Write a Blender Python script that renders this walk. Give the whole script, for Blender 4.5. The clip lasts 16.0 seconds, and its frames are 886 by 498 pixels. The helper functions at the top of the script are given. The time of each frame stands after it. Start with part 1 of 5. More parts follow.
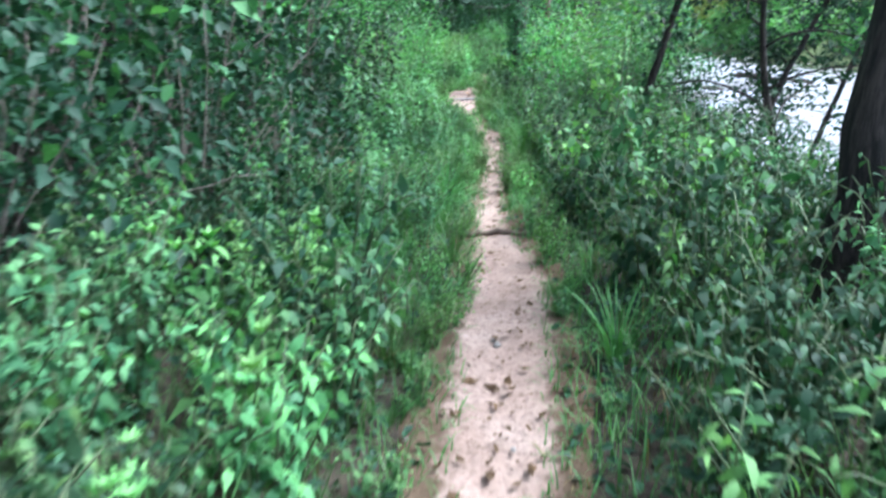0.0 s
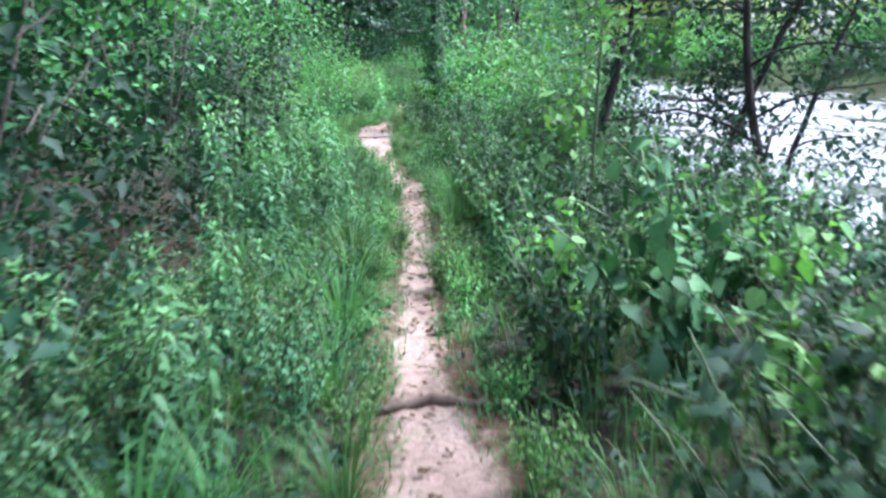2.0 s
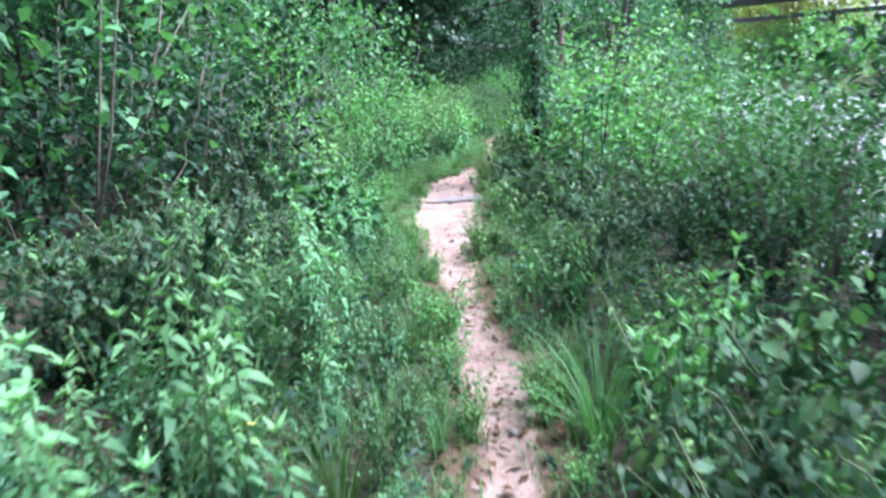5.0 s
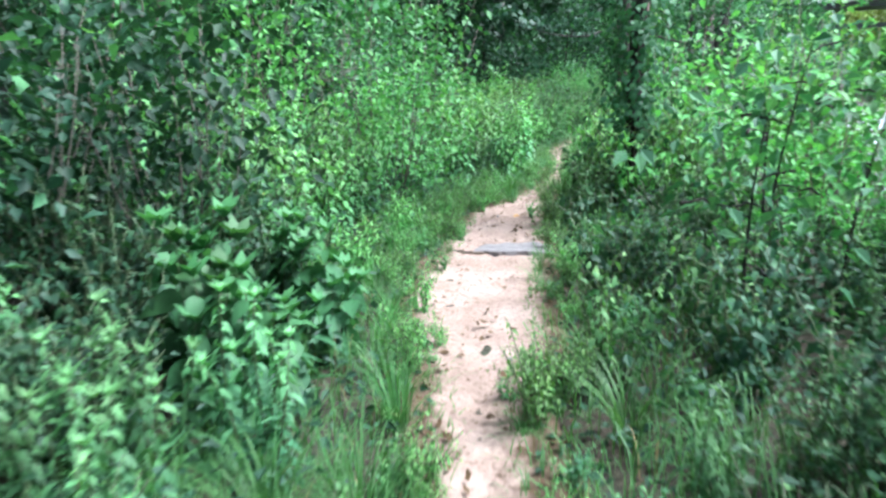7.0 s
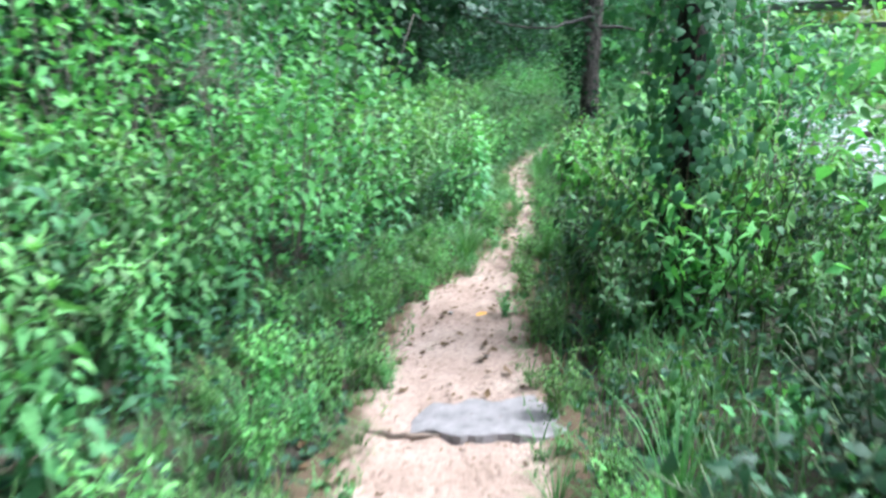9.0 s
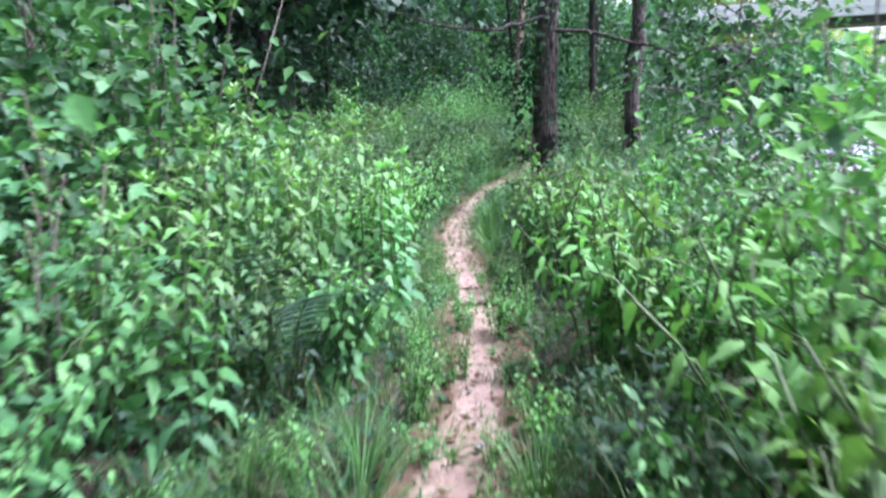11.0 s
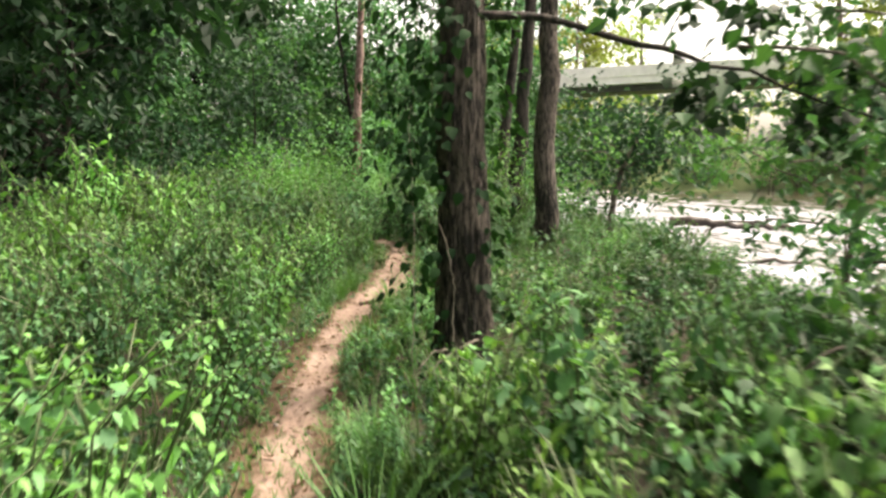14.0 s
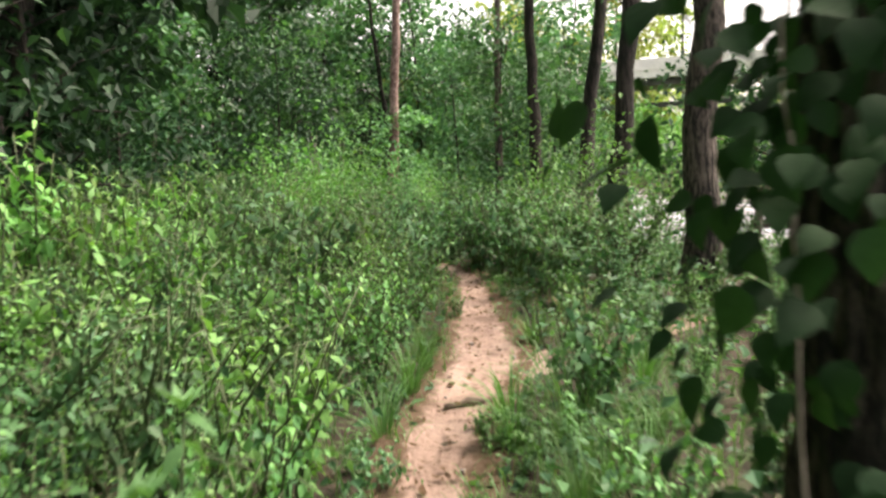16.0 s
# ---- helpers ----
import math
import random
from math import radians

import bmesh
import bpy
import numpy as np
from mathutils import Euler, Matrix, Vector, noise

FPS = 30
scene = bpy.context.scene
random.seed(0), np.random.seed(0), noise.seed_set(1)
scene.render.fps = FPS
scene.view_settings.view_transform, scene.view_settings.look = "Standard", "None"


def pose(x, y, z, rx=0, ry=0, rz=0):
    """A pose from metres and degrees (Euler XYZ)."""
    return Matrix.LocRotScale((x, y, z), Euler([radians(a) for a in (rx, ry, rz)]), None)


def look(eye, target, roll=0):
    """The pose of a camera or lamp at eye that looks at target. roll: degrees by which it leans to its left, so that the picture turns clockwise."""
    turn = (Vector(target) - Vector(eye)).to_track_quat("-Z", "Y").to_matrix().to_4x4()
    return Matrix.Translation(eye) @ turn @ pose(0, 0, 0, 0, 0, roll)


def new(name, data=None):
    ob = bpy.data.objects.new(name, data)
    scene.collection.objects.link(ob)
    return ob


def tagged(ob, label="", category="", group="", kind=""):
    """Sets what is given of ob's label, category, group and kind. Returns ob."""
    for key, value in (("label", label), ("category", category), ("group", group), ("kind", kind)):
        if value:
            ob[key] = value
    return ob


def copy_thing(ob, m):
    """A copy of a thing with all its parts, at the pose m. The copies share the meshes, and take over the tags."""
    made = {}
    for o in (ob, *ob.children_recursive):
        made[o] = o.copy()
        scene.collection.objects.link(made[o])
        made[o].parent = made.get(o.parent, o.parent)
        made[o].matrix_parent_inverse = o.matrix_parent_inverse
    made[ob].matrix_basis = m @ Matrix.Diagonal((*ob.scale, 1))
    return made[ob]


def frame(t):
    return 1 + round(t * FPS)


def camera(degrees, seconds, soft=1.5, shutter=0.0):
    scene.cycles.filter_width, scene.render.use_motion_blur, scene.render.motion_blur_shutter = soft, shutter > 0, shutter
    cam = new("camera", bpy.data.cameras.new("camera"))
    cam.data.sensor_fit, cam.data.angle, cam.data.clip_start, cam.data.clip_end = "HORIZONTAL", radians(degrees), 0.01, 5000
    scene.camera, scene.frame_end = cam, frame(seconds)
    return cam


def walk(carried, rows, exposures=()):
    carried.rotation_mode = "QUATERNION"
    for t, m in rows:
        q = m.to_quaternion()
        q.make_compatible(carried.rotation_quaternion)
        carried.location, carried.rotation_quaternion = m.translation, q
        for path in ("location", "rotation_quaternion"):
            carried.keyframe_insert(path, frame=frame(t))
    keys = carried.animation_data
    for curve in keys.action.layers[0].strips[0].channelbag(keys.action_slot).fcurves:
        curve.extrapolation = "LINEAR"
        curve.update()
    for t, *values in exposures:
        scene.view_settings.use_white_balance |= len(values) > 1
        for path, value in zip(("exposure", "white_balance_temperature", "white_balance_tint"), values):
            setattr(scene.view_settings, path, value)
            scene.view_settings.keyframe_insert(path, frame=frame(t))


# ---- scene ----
cam = camera(61.9, 16.0, soft=2.6, shutter=0.5)
PATH = [
    (0, (0.038, 0.074, 1.5), (0.012, 1.99, 0.927), 0.1),
    (0.5, (0.029, 0.742, 1.481), (0.118, 2.671, 0.961), -0.2),
    (1, (0.12, 1.336, 1.459), (0.277, 3.266, 0.959), -0.8),
    (1.5, (0.135, 1.912, 1.424), (0.306, 3.84, 0.921), -1.0),
    (2, (0.178, 2.635, 1.421), (0.355, 4.563, 0.917), -1.2),
    (2.5, (0.277, 3.464, 1.456), (0.452, 5.395, 0.964), -1.4),
    (3, (0.337, 4.26, 1.477), (0.498, 6.2, 1.018), -2.2),
    (3.5, (0.394, 5.019, 1.492), (0.516, 6.962, 1.037), -2.5),
    (4, (0.432, 5.828, 1.492), (0.495, 7.776, 1.041), -3.0),
    (4.5, (0.458, 6.593, 1.486), (0.478, 8.543, 1.039), -3.4),
    (5, (0.463, 7.25, 1.52), (0.386, 9.197, 1.071), -3.6),
    (5.2, (0.469, 7.53, 1.52), (0.381, 9.477, 1.071), -3.6),
    (7.3, (0.509, 10.945, 1.431), (0.265, 12.877, 0.974), -0.7),
    (7.5, (0.517, 11.24, 1.445), (0.26, 13.17, 0.988), -0.7),
    (8, (0.455, 11.912, 1.462), (0.099, 13.825, 1.001), -0.9),
    (8.5, (0.359, 12.718, 1.463), (0.013, 14.629, 0.989), -0.7),
    (9, (0.273, 13.619, 1.47), (0.212, 15.564, 1.008), -0.4),
    (9.5, (0.113, 14.403, 1.435), (0.136, 16.35, 0.978), -0.3),
    (9.7, (0.155, 14.75, 1.448), (0.225, 16.696, 0.991), -0.4),
    (11.8, (0.573, 18.551, 1.375), (0.769, 20.52, 1.083), -2.1),
    (12, (0.609, 18.897, 1.371), (0.996, 20.841, 1.106), -1.8),
    (12.5, (0.601, 19.764, 1.399), (1.1, 21.684, 1.143), -1.7),
    (13, (0.711, 20.564, 1.386), (1.26, 22.47, 1.135), -1.4),
    (13.5, (0.866, 21.433, 1.387), (1.453, 23.329, 1.142), -1.3),
    (14, (0.965, 22.26, 1.368), (1.535, 24.161, 1.126), -1.5),
    (14.5, (1.016, 23.054, 1.344), (1.551, 24.967, 1.111), -1.6),
    (15, (1.058, 23.864, 1.339), (1.572, 25.782, 1.102), -2.1),
    (15.5, (1.148, 24.731, 1.315), (1.647, 26.654, 1.083), -2.2),
    (16, (1.255, 25.445, 1.331), (1.748, 27.369, 1.095), -2.6),
]
EXPOSURES = [(0, 1.92, 5300, 6), (1.5, 2.0, 5300, 11), (3, 2.05, 5350, 19), (5, 2.08, 5300, 20), (7.5, 2.0, 5450, 3), (9.7, 2.08, 5450, 6), (11.8, 1.95, 5500, 34), (12.1, 1.92, 5600, 34), (12.6, 1.62, 8100, 20), (14.5, 1.88, 7800, 11), (16, 1.82, 7600, 16)]
walk(cam, [(t, look(eye, target, roll)) for t, eye, target, roll in PATH], EXPOSURES)

# ---------------------------------------------------------------- world and light
world = bpy.data.worlds.new("sky")
scene.world = world
world.use_nodes = True
wn = world.node_tree
sky = wn.nodes.new("ShaderNodeTexSky")
sky.sky_type = "NISHITA"
sky.sun_disc = False
sky.sun_elevation = radians(59)
sky.sun_rotation = radians(87)
sky.air_density, sky.dust_density, sky.ozone_density = 1.0, 4.0, 1.0
haze = wn.nodes.new("ShaderNodeHueSaturation")          # thin white cloud over the blue
haze.inputs["Saturation"].default_value = 0.35
haze.inputs["Value"].default_value = 1.1
wn.links.new(sky.outputs[0], haze.inputs["Color"])
wn.links.new(haze.outputs[0], wn.nodes["Background"].inputs[0])
wn.nodes["Background"].inputs[1].default_value = 0.12

sun = new("sun", bpy.data.lights.new("sun", "SUN"))
sun.data.energy, sun.data.angle, sun.data.color = 2.4, radians(20), (1.0, 0.96, 0.88)
sun.matrix_world = look((16, 1, 27), (0, 0, 0))


# ---------------------------------------------------------------- materials
def material(name):
    m = bpy.data.materials.new(name)
    m.use_nodes = True
    return m, m.node_tree.nodes, m.node_tree.links


def ramp(nodes, stops):
    r = nodes.new("ShaderNodeValToRGB")
    while len(r.color_ramp.elements) < len(stops):
        r.color_ramp.elements.new(0.5)
    for e, (p, c) in zip(r.color_ramp.elements, stops):
        e.position, e.color = p, (*c, 1)
    return r


def noise_node(nodes, links, scale, detail=4.0, stretch=None, rough=0.6):
    tc = nodes.new("ShaderNodeTexCoord")
    n = nodes.new("ShaderNodeTexNoise")
    n.inputs["Scale"].default_value, n.inputs["Detail"].default_value = scale, detail
    n.inputs["Roughness"].default_value = rough
    if stretch:
        mp = nodes.new("ShaderNodeMapping")
        mp.inputs["Scale"].default_value = stretch
        links.new(tc.outputs["Object"], mp.inputs[0])
        links.new(mp.outputs[0], n.inputs["Vector"])
    else:
        links.new(tc.outputs["Object"], n.inputs["Vector"])
    return n


def bump(nodes, links, height, strength, distance, bsdf):
    b = nodes.new("ShaderNodeBump")
    b.inputs["Strength"].default_value, b.inputs["Distance"].default_value = strength, distance
    links.new(height, b.inputs["Height"])
    links.new(b.outputs[0], bsdf.inputs["Normal"])
    return b


def leaf_material(name, dark, mid, light, gloss=0.55, thin=0.26):
    """A leaf: varied from leaf to leaf and from plant to plant, lit through."""
    m, n, l = material(name)
    p = n["Principled BSDF"]
    geo = n.new("ShaderNodeNewGeometry")
    info = n.new("ShaderNodeObjectInfo")
    def between(a, b, f):
        return tuple(p * (1 - f) + q * f for p, q in zip(a, b))
    r0 = ramp(n, [(0.0, between(dark, mid, .45)), (0.45, mid), (0.93, between(mid, light, .22)), (1.0, between(mid, light, .5))])
    l.new(geo.outputs["Random Per Island"], r0.inputs[0])
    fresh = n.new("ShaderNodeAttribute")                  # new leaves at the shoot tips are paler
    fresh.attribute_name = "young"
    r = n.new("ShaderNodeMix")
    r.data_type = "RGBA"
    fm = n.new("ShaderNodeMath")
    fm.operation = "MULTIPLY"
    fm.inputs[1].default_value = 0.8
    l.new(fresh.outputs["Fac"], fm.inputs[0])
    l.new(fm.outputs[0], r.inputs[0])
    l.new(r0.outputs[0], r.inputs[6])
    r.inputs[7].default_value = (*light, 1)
    hsv = n.new("ShaderNodeHueSaturation")
    mr = n.new("ShaderNodeMapRange")
    mr.inputs["To Min"].default_value, mr.inputs["To Max"].default_value = 0.62, 1.3
    l.new(info.outputs["Random"], mr.inputs[0])
    l.new(mr.outputs[0], hsv.inputs["Value"])
    mh = n.new("ShaderNodeMapRange")
    mh.inputs["To Min"].default_value, mh.inputs["To Max"].default_value = 0.488, 0.522
    l.new(info.outputs["Random"], mh.inputs[0])
    l.new(mh.outputs[0], hsv.inputs["Hue"])
    l.new(r.outputs[2], hsv.inputs["Color"])
    blot = noise_node(n, l, 60, 3)
    mix = n.new("ShaderNodeMix")
    mix.data_type, mix.blend_type = "RGBA", "MULTIPLY"
    rb = ramp(n, [(0.3, (0.75, 0.78, 0.7)), (0.7, (1.1, 1.08, 1.0))])
    l.new(blot.outputs[0], rb.inputs[0])
    mix.inputs[0].default_value = 0.8
    l.new(hsv.outputs[0], mix.inputs[6])
    l.new(rb.outputs[0], mix.inputs[7])
    l.new(mix.outputs[2], p.inputs["Base Color"])
    p.inputs["Roughness"].default_value = gloss
    p.inputs["Specular IOR Level"].default_value = 0.3 if gloss < 0.6 else 0.2
    t = n.new("ShaderNodeBsdfTranslucent")
    bright = n.new("ShaderNodeMix")
    bright.data_type, bright.blend_type = "RGBA", "MULTIPLY"
    bright.inputs[0].default_value = 1.0
    bright.inputs[7].default_value = (1.4, 1.6, 0.7, 1)
    l.new(mix.outputs[2], bright.inputs[6])
    l.new(bright.outputs[2], t.inputs[0])
    s = n.new("ShaderNodeMixShader")
    s.inputs[0].default_value = thin
    l.new(p.outputs[0], s.inputs[1])
    l.new(t.outputs[0], s.inputs[2])
    l.new(s.outputs[0], n["Material Output"].inputs[0])
    bump(n, l, blot.outputs[0], 0.25, 0.004, p)
    return m


def bark_material(name, dark, light, scale=9.0, stretch=(1, 1, 0.16), depth=0.02):
    m, n, l = material(name)
    p = n["Principled BSDF"]
    a = noise_node(n, l, scale * 3, 8, stretch, 0.7)
    b = noise_node(n, l, 1.7, 4)
    mixv = n.new("ShaderNodeMath")
    mixv.operation = "MULTIPLY_ADD"
    mixv.inputs[1].default_value = 0.35
    l.new(b.outputs[0], mixv.inputs[0])
    sc = n.new("ShaderNodeMath")
    sc.operation = "MULTIPLY"
    sc.inputs[1].default_value = 0.65
    l.new(a.outputs[0], sc.inputs[0])
    l.new(sc.outputs[0], mixv.inputs[2])
    r = ramp(n, [(0.45, dark), (0.5, tuple(.65 * x + .35 * y for x, y in zip(dark, light))), (0.57, light)])
    l.new(mixv.outputs[0], r.inputs[0])
    l.new(r.outputs[0], p.inputs["Base Color"])
    p.inputs["Roughness"].default_value = 0.9
    bump(n, l, a.outputs[0], 1.0, depth, p)
    return m


def plain(name, colour, rough=0.8, vary=0.35, scale=20.0, depth=0.004):
    m, n, l = material(name)
    p = n["Principled BSDF"]
    a = noise_node(n, l, scale, 6)
    lo, hi = tuple(c * (1 - vary) for c in colour), tuple(min(1, c * (1 + vary)) for c in colour)
    r = ramp(n, [(0.3, lo), (0.7, hi)])
    l.new(a.outputs[0], r.inputs[0])
    l.new(r.outputs[0], p.inputs["Base Color"])
    p.inputs["Roughness"].default_value = rough
    bump(n, l, a.outputs[0], 0.6, depth, p)
    return m


def sand_material():
    m, n, l = material("sand")
    p = n["Principled BSDF"]
    big = noise_node(n, l, 2.2, 5)
    fine = noise_node(n, l, 34, 7)
    r = ramp(n, [(0.3, (0.22, 0.155, 0.128)), (0.5, (0.31, 0.225, 0.192)), (0.72, (0.39, 0.30, 0.265))])
    l.new(big.outputs[0], r.inputs[0])
    rf = ramp(n, [(0.34, (0.52, 0.47, 0.44)), (0.46, (0.93, 0.91, 0.9)), (0.7, (1.1, 1.08, 1.05))])
    l.new(fine.outputs[0], rf.inputs[0])
    mx = n.new("ShaderNodeMix")
    mx.data_type, mx.blend_type = "RGBA", "MULTIPLY"
    mx.inputs[0].default_value = 0.85
    l.new(r.outputs[0], mx.inputs[6])
    l.new(rf.outputs[0], mx.inputs[7])
    worn = n.new("ShaderNodeAttribute")
    worn.attribute_name = "verge"
    ragged = noise_node(n, l, 7, 5)
    add = n.new("ShaderNodeMath")
    add.operation = "ADD"
    l.new(worn.outputs["Fac"], add.inputs[0])
    l.new(ragged.outputs[0], add.inputs[1])
    re = ramp(n, [(0.74, (0, 0, 0)), (1.2, (1, 1, 1))])
    l.new(add.outputs[0], re.inputs[0])
    mv = n.new("ShaderNodeMix")
    mv.data_type = "RGBA"
    l.new(re.outputs[0], mv.inputs[0])
    l.new(mx.outputs[2], mv.inputs[6])
    mv.inputs[7].default_value = (0.10, 0.068, 0.045, 1)
    l.new(mv.outputs[2], p.inputs["Base Color"])
    p.inputs["Roughness"].default_value = 0.95
    p.inputs["Specular IOR Level"].default_value = 0.2
    bump(n, l, fine.outputs[0], 0.9, 0.02, p)
    return m


def soil_material():
    m, n, l = material("soil")
    p = n["Principled BSDF"]
    big = noise_node(n, l, 1.1, 5)
    fine = noise_node(n, l, 28, 7)
    r = ramp(n, [(0.3, (0.025, 0.02, 0.014)), (0.52, (0.05, 0.04, 0.028)), (0.7, (0.03, 0.042, 0.02))])
    l.new(big.outputs[0], r.inputs[0])
    rf = ramp(n, [(0.35, (0.45, 0.42, 0.4)), (0.65, (1.4, 1.3, 1.2))])
    l.new(fine.outputs[0], rf.inputs[0])
    mx = n.new("ShaderNodeMix")
    mx.data_type, mx.blend_type = "RGBA", "MULTIPLY"
    mx.inputs[0].default_value = 0.9
    l.new(r.outputs[0], mx.inputs[6])
    l.new(rf.outputs[0], mx.inputs[7])
    tc = n.new("ShaderNodeTexCoord")
    sep = n.new("ShaderNodeSeparateXYZ")
    l.new(tc.outputs["Object"], sep.inputs[0])
    meadow = n.new("ShaderNodeMapRange")                 # grass grows on the far bank
    meadow.inputs["From Min"].default_value, meadow.inputs["From Max"].default_value = 26, 32
    l.new(sep.outputs[0], meadow.inputs[0])
    mg = n.new("ShaderNodeMix")
    mg.data_type = "RGBA"
    l.new(meadow.outputs[0], mg.inputs[0])
    l.new(mx.outputs[2], mg.inputs[6])
    rg = ramp(n, [(0.3, (0.05, 0.075, 0.025)), (0.7, (0.10, 0.13, 0.04))])
    l.new(fine.outputs[0], rg.inputs[0])
    l.new(rg.outputs[0], mg.inputs[7])
    l.new(mg.outputs[2], p.inputs["Base Color"])
    p.inputs["Roughness"].default_value = 0.95
    bump(n, l, fine.outputs[0], 0.9, 0.03, p)
    return m


def water_material():
    """Shallow brown river with streaks of broken white water."""
    m, n, l = material("river_water")
    p = n["Principled BSDF"]
    wav = noise_node(n, l, 1.6, 5, (1.0, 0.35, 1))
    foam = noise_node(n, l, 0.8, 8, (1.0, 0.3, 1), 0.72)
    tc = n.new("ShaderNodeTexCoord")
    sep = n.new("ShaderNodeSeparateXYZ")
    l.new(tc.outputs["Object"], sep.inputs[0])
    shelf = n.new("ShaderNodeMapRange")                  # the shallow rocky shelf breaks the water, the deep far side runs calm
    shelf.inputs["From Min"].default_value, shelf.inputs["From Max"].default_value = 24, 38
    shelf.inputs["To Min"].default_value, shelf.inputs["To Max"].default_value = 0.04, -0.25
    l.new(sep.outputs[0], shelf.inputs[0])
    amount = n.new("ShaderNodeMath")
    amount.operation = "ADD"
    l.new(foam.outputs[0], amount.inputs[0])
    l.new(shelf.outputs[0], amount.inputs[1])
    r = ramp(n, [(0.43, (0.05, 0.042, 0.028)), (0.5, (0.17, 0.16, 0.165)), (0.62, (0.30, 0.315, 0.38))])
    l.new(amount.outputs[0], r.inputs[0])
    l.new(r.outputs[0], p.inputs["Base Color"])
    rr = ramp(n, [(0.42, (0.14, 0.14, 0.14)), (0.6, (0.55, 0.55, 0.55))])
    l.new(amount.outputs[0], rr.inputs[0])
    l.new(rr.outputs[0], p.inputs["Roughness"])
    bump(n, l, wav.outputs[0], 0.5, 0.15, p)
    return m


LEAF_FRESH = leaf_material("fresh_leaf", (0.024, 0.075, 0.037), (0.085, 0.22, 0.09), (0.25, 0.47, 0.165))
LEAF_MID = leaf_material("mid_leaf", (0.014, 0.046, 0.025), (0.05, 0.145, 0.07), (0.2, 0.40, 0.17))
# dark green; the shade of woods, thickets and low growth is in the colour
LEAF_DARK_SHADE = leaf_material("dark_shade_leaf", (0.008, 0.024, 0.014), (0.02, 0.058, 0.032), (0.065, 0.15, 0.068))
LEAF_VINE = leaf_material("vine_leaf", (0.01, 0.034, 0.016), (0.022, 0.072, 0.032), (0.055, 0.14, 0.05), 0.7, 0.2)
LEAF_BROAD = leaf_material("broad_leaf", (0.026, 0.075, 0.034), (0.036, 0.10, 0.047), (0.085, 0.22, 0.08))
# light and yellow greens, with sunlight on clearing and far bank put into them
LEAF_SUNNY = leaf_material("sunlit_green_leaf", (0.08, 0.20, 0.07), (0.145, 0.325, 0.105), (0.26, 0.48, 0.15))
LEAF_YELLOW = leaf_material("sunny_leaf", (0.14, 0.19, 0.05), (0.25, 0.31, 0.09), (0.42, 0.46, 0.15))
GRASS = leaf_material("grass_blade", (0.035, 0.09, 0.035), (0.085, 0.19, 0.065), (0.18, 0.31, 0.11), 0.5, 0.3)
STRAW = leaf_material("dry_straw", (0.16, 0.12, 0.06), (0.26, 0.20, 0.11), (0.40, 0.33, 0.20), 0.8, 0.1)
DEAD_LEAF = leaf_material("dead_leaf", (0.05, 0.03, 0.02), (0.10, 0.06, 0.035), (0.22, 0.13, 0.07), 0.8, 0.1)
STEM = plain("green_stem", (0.065, 0.095, 0.04), 0.6, 0.4, 30)
TWIG = plain("dead_twig", (0.15, 0.125, 0.11), 0.9, 0.4, 30)
BARK_DARK = bark_material("furrowed_bark", (0.006, 0.005, 0.0045), (0.055, 0.043, 0.038), 9, (1, 1, 0.14), 0.03)
BARK_OAK = bark_material("scaly_bark", (0.006, 0.005, 0.0045), (0.15, 0.122, 0.105), 13, (1, 1, 0.22), 0.035)
BARK_GREY = bark_material("grey_bark", (0.05, 0.04, 0.035), (0.19, 0.16, 0.135), 12, (1, 1, 0.25), 0.012)
BARK_PINE = bark_material("pine_bark", (0.13, 0.075, 0.065), (0.36, 0.25, 0.23), 7, (1, 1, 0.35), 0.02)
SAND = sand_material()
SOIL = soil_material()
WATER = water_material()
STONE = plain("river_stone", (0.24, 0.22, 0.21), 0.8, 0.4, 8, 0.02)
LEDGE = plain("worn_ledge", (0.175, 0.155, 0.16), 0.8, 0.3, 14, 0.01)
CONCRETE = plain("pale_concrete", (0.72, 0.71, 0.68), 0.85, 0.12, 1.5)
STEEL = plain("dark_steel", (0.06, 0.06, 0.065), 0.6, 0.3, 3)
WET_LOG = plain("wet_log", (0.055, 0.04, 0.035), 0.5, 0.5, 10, 0.02)
PETAL = plain("yellow_petal", (0.75, 0.45, 0.02), 0.6, 0.2, 60)
PALE_VINE = plain("pale_vine", (0.22, 0.19, 0.165), 0.85, 0.35, 30, 0.004)
ROOT = plain("root_bark", (0.10, 0.07, 0.055), 0.9, 0.5, 25, 0.006)

# ---------------------------------------------------------------- mesh helpers
rng = np.random.default_rng(7)


